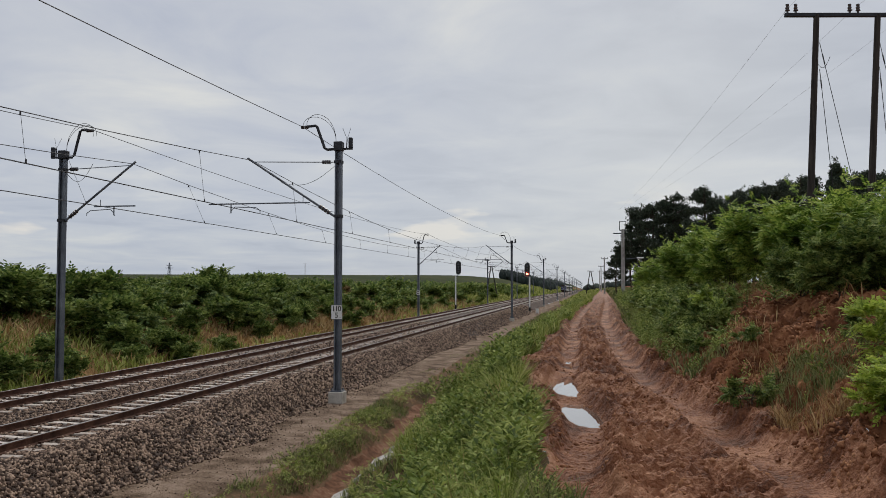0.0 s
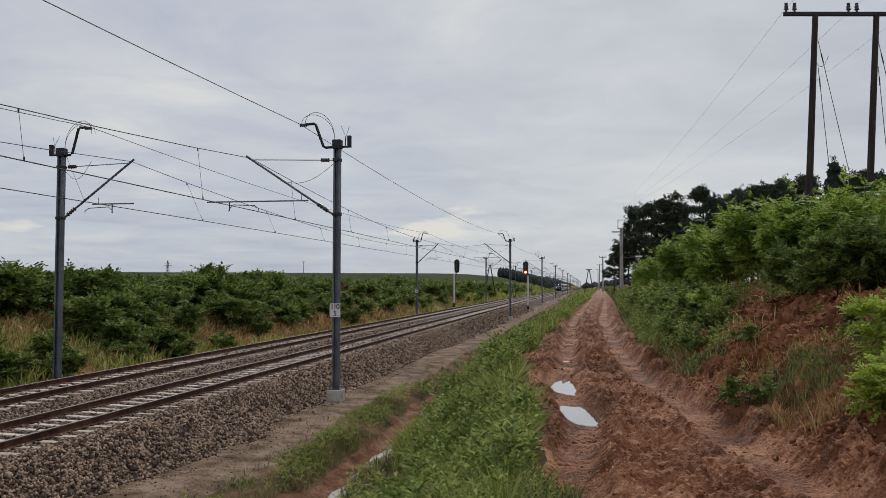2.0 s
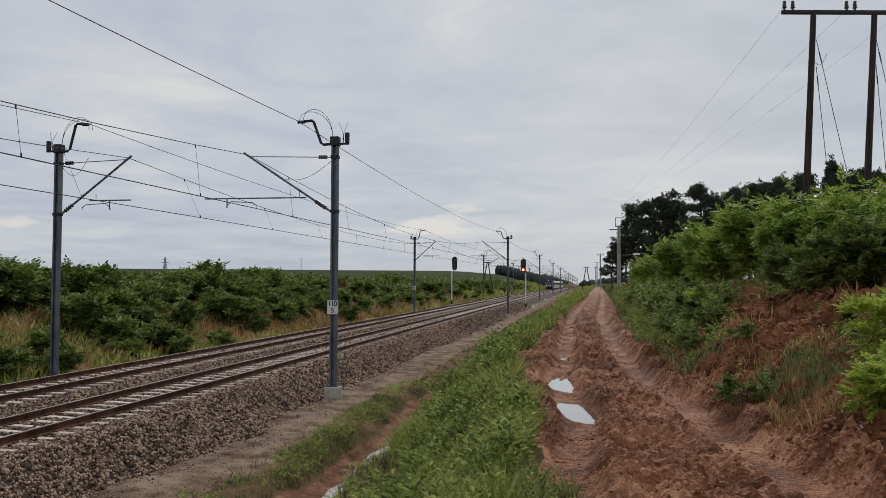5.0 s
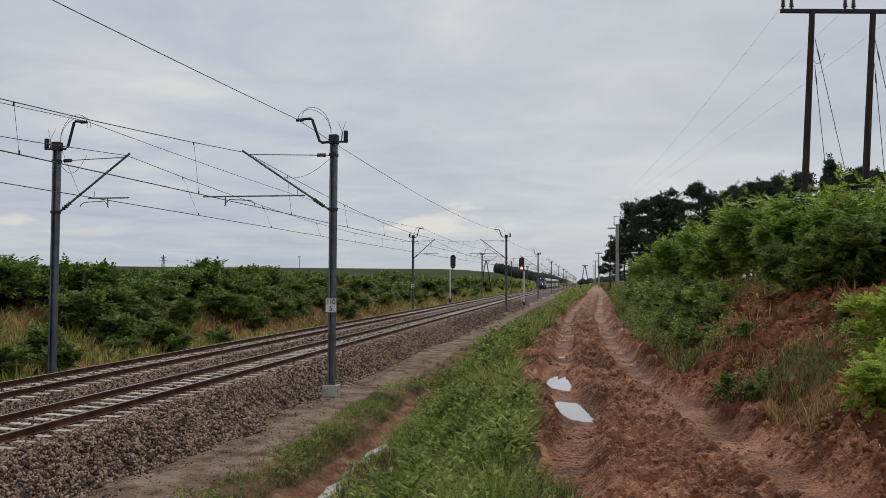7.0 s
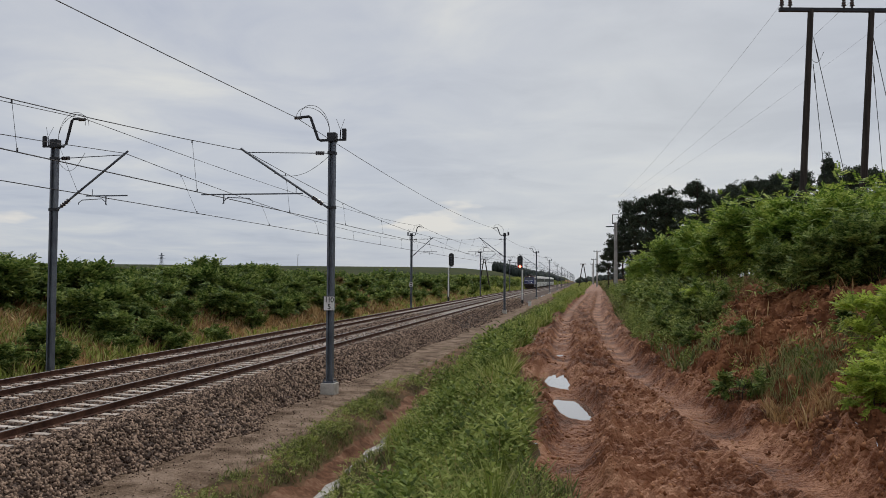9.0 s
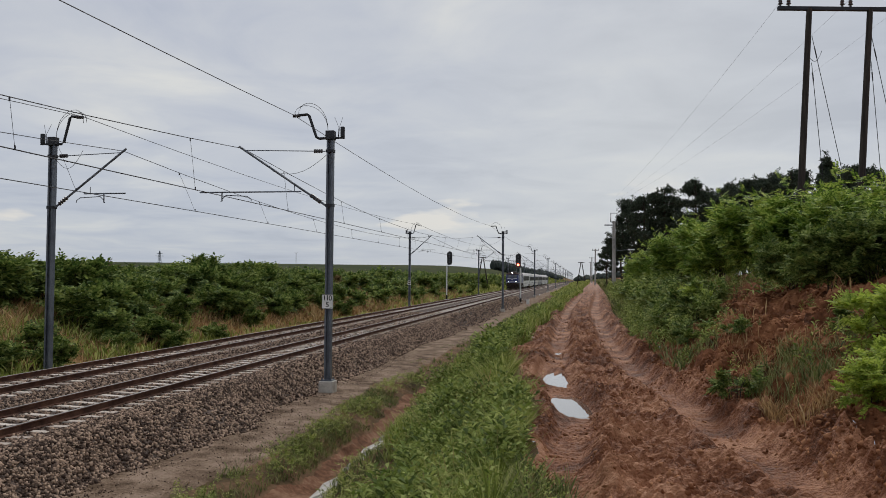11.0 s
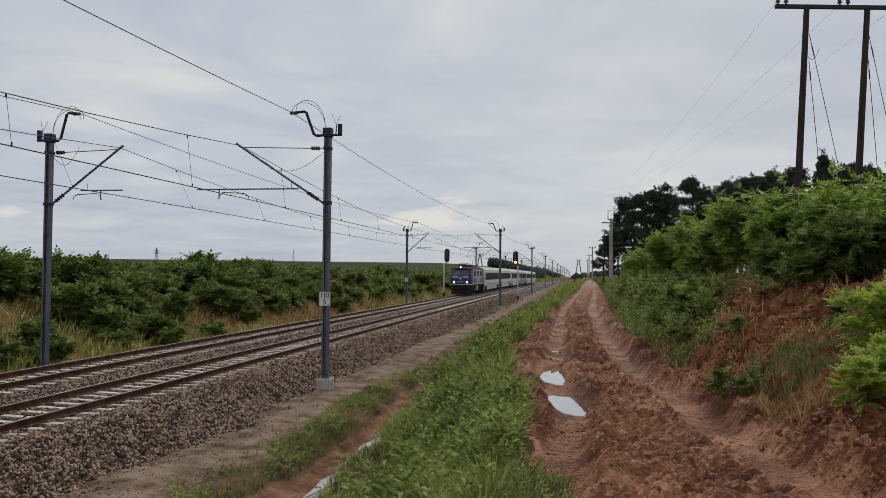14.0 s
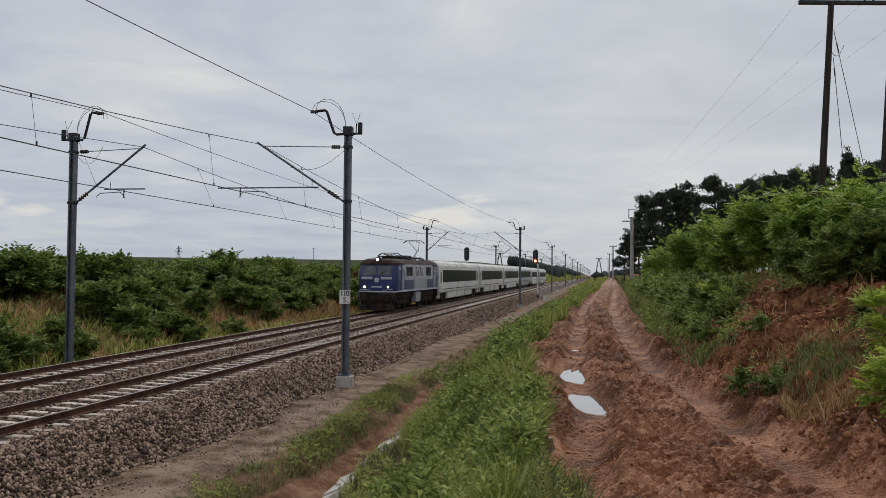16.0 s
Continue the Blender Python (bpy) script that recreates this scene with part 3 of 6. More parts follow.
MAST_Y0, SPAN = 27.2, 64.0
for side, x in ((1, POLE_NEAR), (-1, POLE_FAR)):
    for odd in (0, 1):
        first_mast = overhead_mast(side, odd == 1)
        first_mast.location = (x, MAST_Y0 + SPAN * odd, 0)
        for k in [-1] * odd + list(range(2 + odd, 15, 2)):
            y = MAST_Y0 + SPAN * k
            copy_thing(first_mast, pose(x, y, float(dip(y))))


def wires():
    """Contact wire, messenger wire with droppers, and feeder, span by span."""
    for track, x, mast, s, label in (("near", TRACK_NEAR, POLE_NEAR, -1, 0), ("far", TRACK_FAR, POLE_FAR, 1, 0)):
        g = tagged(new("overhead_line"), "thin dark overhead wires strung between the masts", "overhead line", "overhead lines")
        dro = B()
        tip = 3.22 if s < 0 else 2.82
        for k in range(-1, 12):
            ya = MAST_Y0 + SPAN * k
            seg = 14 if k < 3 else 6
            za, zb = float(dip(ya)), float(dip(ya + SPAN))
            pts_c, pts_m, pts_f = [], [], []
            for t in np.linspace(0, 1, seg + 1):
                y, z0 = ya + SPAN * t, za + (zb - za) * t
                zig = 0.25 * math.cos(math.pi * (k + t))
                sag = 4 * t * (1 - t)
                pts_c.append((x + zig, y, 5.61 + z0))
                reach = tip - 0.45 * ((k % 2) * (1 - t) + ((k + 1) % 2) * t)
                pts_m.append((mast + s * reach + (x - mast - s * reach) * min(1, sag), y, 7.50 - 1.28 * sag + z0))
                pts_f.append((mast + s * (1.38 if s < 0 else 1.2), y, (8.66 if s < 0 else 8.80) - (1.05 if s > 0 and k < 0 else 0.5) * sag + z0))
            for name, pts in (("contact_wire", pts_c), ("messenger_wire", pts_m), ("feeder_wire", pts_f)):
                part(name, pipe(B(), pts, (0.014 if name == "contact_wire" else 0.012) + 0.004 * max(0, k), 5), M_WIRE, g)
            if k < 4:
                for j in range(1, 9):
                    t = (j - 0.5) / 8
                    i = t * seg
                    a, b = int(i), i - int(i)
                    p = Vector(pts_c[a]).lerp(Vector(pts_c[a + 1]), b)
                    q = Vector(pts_m[a]).lerp(Vector(pts_m[a + 1]), b)
                    cyl(dro, p, q, 0.006, seg=4)
                    cyl(dro, p, p + Vector((0, 0, 0.09)), 0.02, seg=5)
                    cyl(dro, q - Vector((0, 0, 0.09)), q, 0.02, seg=5)
        tagged(part("dropper", dro, M_WIRE, g), kind="stuff")


wires()

# ---- the train ----
M_BLUE = surface("navy_blue_paint", [(0.011, 0.018, 0.075), (0.020, 0.031, 0.125), (0.032, 0.046, 0.17)], 1.2, 14, 0.4, 0.04)
M_LOCOGREY = surface("light_grey_paint", [(0.21, 0.22, 0.25), (0.32, 0.33, 0.37), (0.41, 0.42, 0.455)], 1.0, 12, 0.45, 0.04)
M_PALE = surface("pale_lilac_grey_paint", [(0.40, 0.42, 0.50), (0.52, 0.54, 0.60)], 1.5, 14, 0.45, 0.03)
M_ROOFBROWN = surface("dirty_brown_roof", [(0.02, 0.013, 0.012), (0.05, 0.029, 0.026), (0.085, 0.05, 0.045)], 1.2, 10, 0.8, 0.15, spec=0.15)
M_UNDER = surface("grimy_underframe", [(0.014, 0.010, 0.009), (0.034, 0.024, 0.021), (0.062, 0.044, 0.036)], 2, 18, 0.85, 0.3, spec=0.12)
M_COACH = surface("off_white_coach_paint", [(0.48, 0.49, 0.48), (0.63, 0.64, 0.62), (0.70, 0.71, 0.69)], 0.6, 8, 0.4, 0.03)
M_COACHROOF = surface("coach_roof_grey", [(0.34, 0.34, 0.31), (0.48, 0.48, 0.45), (0.58, 0.58, 0.55)], 0.5, 7, 0.65, 0.05)
M_COACHGREY = surface("grey_coach_paint", [(0.20, 0.21, 0.23), (0.28, 0.29, 0.31), (0.36, 0.37, 0.39)], 0.6, 8, 0.45, 0.03)
M_DARKGLASS = surface("tinted_glass", [(0.008, 0.012, 0.010), (0.016, 0.022, 0.018)], 0.8, 6, 0.3, 0, spec=0.008)
# grey base colour carries part of the sky's reflection in the glass
M_CABGLASS = surface("windscreen_glass", [(0.06, 0.066, 0.076), (0.13, 0.14, 0.158)], 1.6, 6, 0.10, 0, spec=0.5)
M_REDTRIM = surface("red_paint", [(0.20, 0.02, 0.016), (0.32, 0.04, 0.03)], 2, 20, 0.5, 0)
M_LAMP = glow("headlight_glow", (1.0, 0.90, 0.80), 16.0)


def loft(bm, levels):
    """Rings of points, one above the other, closed at both ends."""
    rings = [[bm.verts.new(p) for p in ring] for ring in levels]
    n = len(rings[0])
    for a, b in zip(rings, rings[1:]):
        for i in range(n):
            bm.faces.new((a[i], a[(i + 1) % n], b[(i + 1) % n], b[i]))
    bm.faces.new(rings[0])
    bm.faces.new(rings[-1])
    return bm


def cab_ring(z, y0, w, back, flip):
    pts = [(-w, back), (-w, y0 + 0.55), (-w * 0.93, y0 + 0.2), (-w * 0.78, y0 + 0.04), (0, y0), (w * 0.78, y0 + 0.04), (w * 0.93, y0 + 0.2), (w, y0 + 0.55), (w, back)]
    return [(x, flip(y), z) for x, y in pts]


def wheelset(parent, y, r, name="wheelset"):
    bm = B()
    for x in (-0.75, 0.75):
        cyl(bm, (x - 0.065, 0, 0), (x + 0.065, 0, 0), r, seg=24)
        cyl(bm, (x - 0.09 * (1 if x > 0 else -1), 0, 0), (x - 0.06 * (1 if x > 0 else -1), 0, 0), r + 0.028, seg=24)
    cyl(bm, (-1.0, 0, 0), (1.0, 0, 0), 0.09, seg=10)
    for k in range(4):
        a = k * math.pi / 2
        box(bm, 0.81, 0.835, -0.05 + 0.3 * math.cos(a), 0.05 + 0.3 * math.cos(a), -0.05 + 0.3 * math.sin(a), 0.05 + 0.3 * math.sin(a))
    ob = part(name, bm, M_UNDER, parent, "dark steel wheels on an axle")
    ob.location = (0, y, r)
    return ob


WHEELS = []


def bogie(parent, y, half, r, keep=True):
    bm = B()
    for x in (-1.08, 1.08):
        box(bm, x - 0.08, x + 0.08, y - half - 0.75, y + half + 0.75, 0.55, 0.85, 0.04)
        for d in (-half, half):
            box(bm, x - 0.13, x + 0.13, y + d - 0.2, y + d + 0.2, 0.35, 0.75, 0.05)
            for e in (-0.38, 0.38):
                cyl(bm, (x, y + d + e, 0.5), (x, y + d + e, 0.95), 0.11, seg=10)
        box(bm, x - 0.1, x + 0.1, y - 0.45, y + 0.45, 0.45, 1.0, 0.05)
    box(bm, -1.0, 1.0, y - 0.3, y + 0.3, 0.55, 1.0)
    part("bogie", bm, M_UNDER, parent, "grimy dark bogie frame with springs")
    for d in (-half, half):
        w = wheelset(parent, y + d, r)
        if keep:
            WHEELS.append((w, y + d, r))


def locomotive():
    g = tagged(new("electric_locomotive"), "boxy electric locomotive in navy blue and light grey", "locomotive")
    Lg = 15.9
    for end in (0, 1):
        fl = (lambda y: y) if end == 0 else (lambda y: Lg - y)
        bm = loft(B(), [cab_ring(1.52, 0.06, 1.46, 2.6, fl), cab_ring(1.62, 0.0, 1.49, 2.6, fl), cab_ring(2.36, 0.0, 1.50, 2.6, fl)])
        part("cab_lower", bm, M_BLUE, g, "navy blue lower cab front")
        bm = loft(B(), [cab_ring(2.36, 0.0, 1.50, 2.6, fl), cab_ring(2.62, 0.03, 1.49, 2.6, fl), cab_ring(3.46, 0.22, 1.43, 2.6, fl)])
        up = part("cab_upper", bm, M_BLUE, g, "navy blue upper cab with windows")
        bm = loft(B(), [cab_ring(3.46, 0.17, 1.46, 2.6, fl), cab_ring(3.60, 0.20, 1.44, 2.6, fl), cab_ring(3.80, 0.42, 1.28, 2.6, fl), cab_ring(3.93, 0.8, 1.0, 2.6, fl)])
        part("cab_roof", bm, M_ROOFBROWN, g, "dirty red-brown cab roof")
        # windscreens, raked with the front
        for s in (-1, 1):
            bm = B()
            lo, hi = 2.68, 3.36
            f = lambda z: 0.03 + (z - 2.62) * 0.226 - 0.015
            pts = [(s * 0.10, lo), (s * 1.08, lo), (s * 1.05, hi), (s * 0.10, hi)]
            a = [bm.verts.new((x, fl(f(z) + 0.03 * abs(x) - 0.012), z)) for x, z in pts]
            b = [bm.verts.new((x, fl(f(z) + 0.03 * abs(x) + 0.05), z)) for x, z in pts]
            bm.faces.new(a)
            bm.faces.new(b)
            for i in range(4):
                bm.faces.new((a[i], a[(i + 1) % 4], b[(i + 1) % 4], b[i]))
            win = part("windscreen", bm, M_CABGLASS, up, "dark glass windscreen")
        for s in (-1, 1):
            bm = B()
            box(bm, s * 0.32, s * 1.14, fl(-0.015), fl(0.06), 2.40, 2.58, 0.01)
            part("stripe", bm, M_PALE, g, "pale grey stripe under the windscreen")
        bm = B()
        box(bm, -0.16, 0.16, fl(-0.02), fl(0.05), 2.18, 2.5, 0.03)
        part("emblem", bm, M_PALE, g, "small pale emblem plate")
        bm = B()
        box(bm, -0.40, 0.40, fl(-0.02), fl(0.03), 1.80, 1.90, 0.01)
        part("number_plate", bm, M_PALE, g, "pale plate of unreadable figures")
        bm = B()
        loft(bm, [cab_ring(1.46, -0.03, 1.50, 0.9, fl), cab_ring(1.55, -0.03, 1.51, 0.9, fl)])
        part("trim", bm, M_PALE, g, "pale line above the buffer beam")
        for s in (-1, 1):
            bm = B()
            cyl(bm, (s * 0.88, fl(-0.05), 1.84), (s * 0.88, fl(0.08), 1.84), 0.17, seg=18)
            hl = part("headlight", bm, M_DARKSTEEL, g, "round headlight")
            bm = B()
            cyl(bm, (s * 0.88, fl(-0.07), 1.84), (s * 0.88, fl(-0.045), 1.84), 0.08, seg=18)
            part("lens", bm, M_LAMP if end == 0 else M_CABGLASS, hl, "lit warm white lens" if end == 0 else "dark red tail lens")
        bm = B()
        cyl(bm, (0, fl(0.22), 3.86), (0, fl(0.6), 3.86), 0.19, seg=16)
        tl = part("roof_headlight", bm, M_ROOFBROWN, g, "headlight in the middle of the roof edge")
        bm = B()
        cyl(bm, (0, fl(0.20), 3.86), (0, fl(0.225), 3.86), 0.08, seg=16)
        part("lens", bm, M_LAMP if end == 0 else M_CABGLASS, tl, "lit warm white lens" if end == 0 else "dark lens")
        # rails and steps on the front
        for s in (-1, 1):
            bm = B()
            pipe(bm, [(s * 1.2, fl(-0.02), 1.66), (s * 1.2, fl(-0.1), 1.66), (s * 0.5, fl(-0.1), 1.62), (s * 0.5, fl(-0.02), 1.62)], 0.022, 6)
            part("front_grab_rail", bm, M_PALE, g, "pale grab rail across the front")
            bm = B()
            pipe(bm, [(s * 1.3, fl(0.0), 1.42), (s * 1.3, fl(-0.12), 1.3), (s * 1.12, fl(-0.12), 0.5), (s * 0.8, fl(-0.12), 0.5), (s * 0.8, fl(-0.05), 0.6)], 0.025, 6)
            part("shunter_step", bm, M_GALV, g, "grey bent step under the buffer")
            bm = B()
            cyl(bm, (s * 0.12, fl(0.0), 2.66), (s * 0.75, fl(0.1), 3.05), 0.014, seg=5)
            part("wiper", bm, M_BLACK, g)
        # buffer beam, buffers, plough, coupling
        bm = B()
        box(bm, -1.4, 1.4, fl(0.02), fl(0.4), 0.8, 1.46, 0.03)
        part("buffer_beam", bm, M_UNDER, g, "dark grimy buffer beam")
        for s in (-1, 1):
            bm = B()
            cyl(bm, (s * 0.875, fl(0.03), 1.06), (s * 0.875, fl(-0.35), 1.06), 0.11, 0.09, seg=14)
            cyl(bm, (s * 0.875, fl(-0.35), 1.06), (s * 0.875, fl(-0.41), 1.06), 0.25, seg=18)
            part("buffer", bm, M_UNDER, g, "round steel buffer")
        bm = B()
        pipe(bm, [(0, fl(0.0), 1.05), (0, fl(-0.25), 1.0), (0.02, fl(-0.3), 0.75), (0, fl(-0.12), 0.6)], 0.05, 6)
        for x in (-0.45, 0.45, -0.6):
            pipe(bm, [(x, fl(0.0), 0.95), (x, fl(-0.15), 0.75), (x + 0.05, fl(-0.1), 0.5), (x + 0.1, fl(0.05), 0.55)], 0.025, 6)
        part("coupling", bm, M_UNDER, g, "screw coupling and hoses")
        bm = B()
        loft(bm, [[(-1.25, fl(0.1), 0.16), (0, fl(-0.1), 0.16), (1.25, fl(0.1), 0.16), (1.25, fl(0.3), 0.16), (-1.25, fl(0.3), 0.16)],
                  [(-1.3, fl(0.15), 0.8), (0, fl(0.05), 0.8), (1.3, fl(0.15), 0.8), (1.3, fl(0.35), 0.8), (-1.3, fl(0.35), 0.8)]])
        part("snow_plough", bm, M_UNDER, g, "dark snow plough over the rails")
        # cab side: blue panel, window and door with rails
        for s in (-1, 1):
            bm = B()
            box(bm, s * 1.44, s * 1.455, fl(0.85), fl(1.5), 2.72, 3.3, 0.01)
            part("cab_side_window", bm, M_CABGLASS, g)
            for yy in (1.72, 2.45):
                part("grab_rail", cyl(B(), (s * 1.53, fl(yy), 1.75), (s * 1.53, fl(yy), 3.1), 0.02, seg=6), M_PALE, g, "pale grab rail beside the cab door")
            bm = B()
            box(bm, s * 1.465, s * 1.505, fl(1.8), fl(2.38), 1.6, 3.42, 0.015)
            dr = part("cab_door", bm, M_LOCOGREY, g, "light grey cab door")
            bm = B()
            box(bm, s * 1.495, s * 1.512, fl(1.93), fl(2.25), 2.72, 3.25, 0.01)
            part("door_window", bm, M_CABGLASS, dr)
    # body between the cabs
    bm = B()
    prism(bm, [(-1.46, 1.52), (1.46, 1.52), (1.50, 1.62), (1.50, 2.36), (1.435, 3.46), (1.40, 3.6), (-1.40, 3.6), (-1.435, 3.46), (-1.50, 2.36), (-1.50, 1.62)], 2.6, Lg - 2.6)
    part("body", bm, M_LOCOGREY, g, "light grey body side")
    bm = B()
    prism(bm, [(-1.45, 3.58), (1.45, 3.58), (1.28, 3.80), (1.0, 3.93), (-1.0, 3.93), (-1.28, 3.80)], 2.6, Lg - 2.6)
    part("roof", bm, M_ROOFBROWN, g, "dirty brown roof")
    for s in (-1, 1):
        bm = B()
        box(bm, s * 1.49, s * 1.513, 2.62, 5.6, 1.64, 2.34, 0.008)
        part("side_panel", bm, M_BLUE, g, "navy blue panel behind the cab")
        bm = B()
        box(bm, s * 1.49, s * 1.513, Lg - 5.2, Lg - 2.62, 1.64, 2.34, 0.008)
        part("side_panel", bm, M_BLUE, g, "navy blue panel behind the cab")
        bm = B()
        box(bm, s * 1.49, s * 1.52, 0.6, Lg - 0.6, 1.46, 1.57, 0.01)
        part("sill_line", bm, M_PALE, g, "pale line along the sill")
        for k, (a, b) in enumerate([(3.3, 4.2), (4.35, 5.25), (6.6, 7.5), (8.2, 9.1), (10.4, 11.3), (11.45, 12.35)]):
            bm = B()
            box(bm, s * 1.445, s * 1.485, a, b, 2.62, 3.36, 0.02)
            if k in (2, 3):
                part("side_window", bm, M_CABGLASS, g, "dark body side window")
            else:
                gr = part("air_grille", bm, M_DARKSTEEL, g, "dark louvred air grille")
                bm = B()
                for j in range(5):
                    z = 2.72 + 0.13 * j
                    box(bm, s * 1.475, s * 1.505, a + 0.04, b - 0.04, z, z + 0.05)
                part("louvre", bm, M_UNDER, gr)
    bm = B()
    box(bm, -1.2, 1.2, 1.0, Lg - 1.0, 0.95, 1.5, 0.04)
    part("underframe", bm, M_UNDER, g, "dark underframe")
    for s in (-1, 1):
        bm = B()
        box(bm, s * 1.0, s * 1.42, 6.9, 8.6, 0.55, 1.35, 0.05)
        part("equipment_box", bm, M_LOCOGREY if s > 0 else M_UNDER, g, "grey battery box between the bogies")
    bogie(g, 3.75, 1.525, 0.625)
    bogie(g, Lg - 3.75, 1.525, 0.625)
    # roof gear
    bm = B()
    for y in np.linspace(4.6, 11.2, 9):
        cyl(bm, (0.35, y, 3.9), (0.35, y, 4.17), 0.07, seg=8)
    pipe(bm, [(0.35, y, 4.2 + 0.04 * math.sin(3 * y)) for y in np.linspace(2.6, 13.2, 20)], 0.03, 6)
    part("roof_busbar", bm, M_DARKSTEEL, g, "busbar on insulators")
    for k, y in enumerate((5.6, 7.6, 9.4)):
        bm = B()
        box(bm, -0.85, 0.25, y - 0.75, y + 0.75, 3.88, 4.22 + 0.05 * k, 0.05)
        part("roof_box", bm, M_UNDER, g, "low roof equipment box")
    for s in (-1, 1):
        bm = B()
        pipe(bm, [(s * 1.15, y, 4.02) for y in (2.8, 8, 13.1)], 0.02, 5)
        for y in np.linspace(2.8, 13.1, 8):
            cyl(bm, (s * 1.15, y, 3.85), (s * 1.15, y, 4.03), 0.015, seg=5)
        part("roof_rail", bm, M_DARKSTEEL, g)

    def pantograph(y, up, d):
        bm = B()
        for x in (-0.6, 0.6):
            for e in (-0.6, 0.6):
                cyl(bm, (x, y + e, 3.88), (x, y + e, 4.12), 0.06, seg=8)
            cyl(bm, (x, y - 0.7, 4.14), (x, y + 0.7, 4.14), 0.035, seg=6)
        for e in (-0.6, 0.6):
            cyl(bm, (-0.6, y + e, 4.14), (0.6, y + e, 4.14), 0.035, seg=6)
        base = part("pantograph", bm, M_DARKSTEEL, g, "raised pantograph touching the wire" if up else "folded pantograph")
        bm = B()
        if up:
            kz, hz, kd = 4.85, 5.68, 1.05
        else:
            kz, hz, kd = 4.28, 4.40, 1.15
        cyl(bm, (0, y + 0.5 * d, 4.16), (0, y - kd * d, kz), 0.05, 0.04, seg=8)
        for x in (-0.3, 0.3):
            cyl(bm, (x * 0.3, y - kd * d, kz), (x * 1.6, y + 0.45 * d, hz - 0.08), 0.025, seg=6)
        part("arm", bm, M_DARKSTEEL, base)
        bm = B()
        for e in (-0.14, 0.14):
            pipe(bm, [(x, y + 0.45 * d + e, hz - (0.0 if abs(x) < 0.7 else 0.18 * (abs(x) - 0.6) / 0.3)) for x in (-0.95, -0.8, -0.6, 0, 0.6, 0.8, 0.95)], 0.025, 6)
        cyl(bm, (-0.4, y + 0.31 * d, hz - 0.05), (-0.4, y + 0.59 * d, hz - 0.05), 0.02, seg=6)
        cyl(bm, (0.4, y + 0.31 * d, hz - 0.05), (0.4, y + 0.59 * d, hz - 0.05), 0.02, seg=6)
        part("contact_bow", bm, M_DARKSTEEL, base)
    pantograph(3.3, False, 1)
    pantograph(Lg - 3.4, True, -1)
    return g


COACH_LEN = 26.0
ROOF_OUT = [(-1.40, 3.38), (1.40, 3.38), (1.36, 3.55), (1.18, 3.80), (0.8, 3.98), (0.3, 4.05), (-0.3, 4.05), (-0.8, 3.98), (-1.18, 3.80), (-1.36, 3.55)]


def coach(paint, label):
    g = tagged(new("passenger_coach"), label, "railway coach", "coaches of the train")
    bm = B()
    prism(bm, [(-1.38, 1.02), (1.38, 1.02), (1.43, 1.15), (1.43, 2.3), (1.41, 3.4), (-1.41, 3.4), (-1.43, 2.3), (-1.43, 1.15)], 0.35, COACH_LEN - 0.1)
    part("body", bm, paint, g, "pale painted body")
    bm = B()
    prism(bm, ROOF_OUT, 0.3, COACH_LEN - 0.05)
    part("roof", bm, M_COACHROOF, g, "rounded pale grey roof")
    for e in (0.0, COACH_LEN - 0.1):
        bm = B()
        box(bm, -0.65, 0.65, e, e + 0.36, 1.2, 3.3, 0.05)
        part("gangway", bm, M_UNDER, g, "dark rubber gangway")
    for s in (-1, 1):
        bm = B()
        box(bm, s * 1.40, s * 1.436, 2.4, COACH_LEN - 2.2, 1.98, 3.16, 0.01)
        band = part("window_band", bm, M_DARKGLASS, g, "long dark tinted window band")
        n = 11
        for k in range(n):
            a = 2.62 + k * (COACH_LEN - 5.0) / n
            b = a + (COACH_LEN - 5.0) / n - 0.22
            bm = B()
            box(bm, s * 1.43, s * 1.445, a, b, 2.08, 3.06, 0.005)
            part("pane", bm, M_DARKGLASS, band)
        bm = B()
        box(bm, s * 1.425, s * 1.437, 2.2, COACH_LEN - 2.2, 1.30, 1.37)
        part("stripe", bm, M_UNDER, g, "thin dark line along the side")
        for y in (1.0, COACH_LEN - 1.7):
            bm = B()
            box(bm, s * 1.39, s * 1.443, y, y + 0.85, 1.1, 3.2, 0.02)
            dr = part("door", bm, paint, g, "plug door at the coach end")
            bm = B()
            box(bm, s * 1.43, s * 1.452, y + 0.22, y + 0.63, 1.95, 2.95, 0.01)
            part("door_window", bm, M_DARKGLASS, dr)
            for yy in (y - 0.06, y + 0.91):
                bm = B()
                box(bm, s * 1.40, s * 1.437, yy - 0.03, yy + 0.03, 1.1, 3.2)
                part("door_joint", bm, M_UNDER, g)
        for a, b in ((5.3, 10.0), (10.4, 15.6), (16.0, COACH_LEN - 5.3)):
            bm = B()
            box(bm, s * 1.05, s * 1.36, a, b, 0.42, 1.06, 0.05)
            part("skirt", bm, paint, g, "underfloor skirt panel")
        for y in (0.6, COACH_LEN - 1.0):
            bm = B()
            box(bm, s * 1.15, s * 1.38, y, y + 0.5, 0.5, 1.06, 0.03)
            part("step", bm, paint, g)
    for y in (3.4, 9.0, 13.0, 18.0, 22.5):
        bm = B()
        box(bm, -0.5, 0.5, y - 0.6, y + 0.6, 3.98, 4.12, 0.04)
        part("roof_vent", bm, M_COACHROOF, g)
    bm = B()
    box(bm, -1.0, 1.0, 0.6, COACH_LEN - 0.6, 0.75, 1.04)
    part("underframe", bm, M_UNDER, g, "dark underframe")
    for y in (3.3, COACH_LEN - 3.3):
        bogie(g, y, 1.25, 0.46, keep=False)
    return g


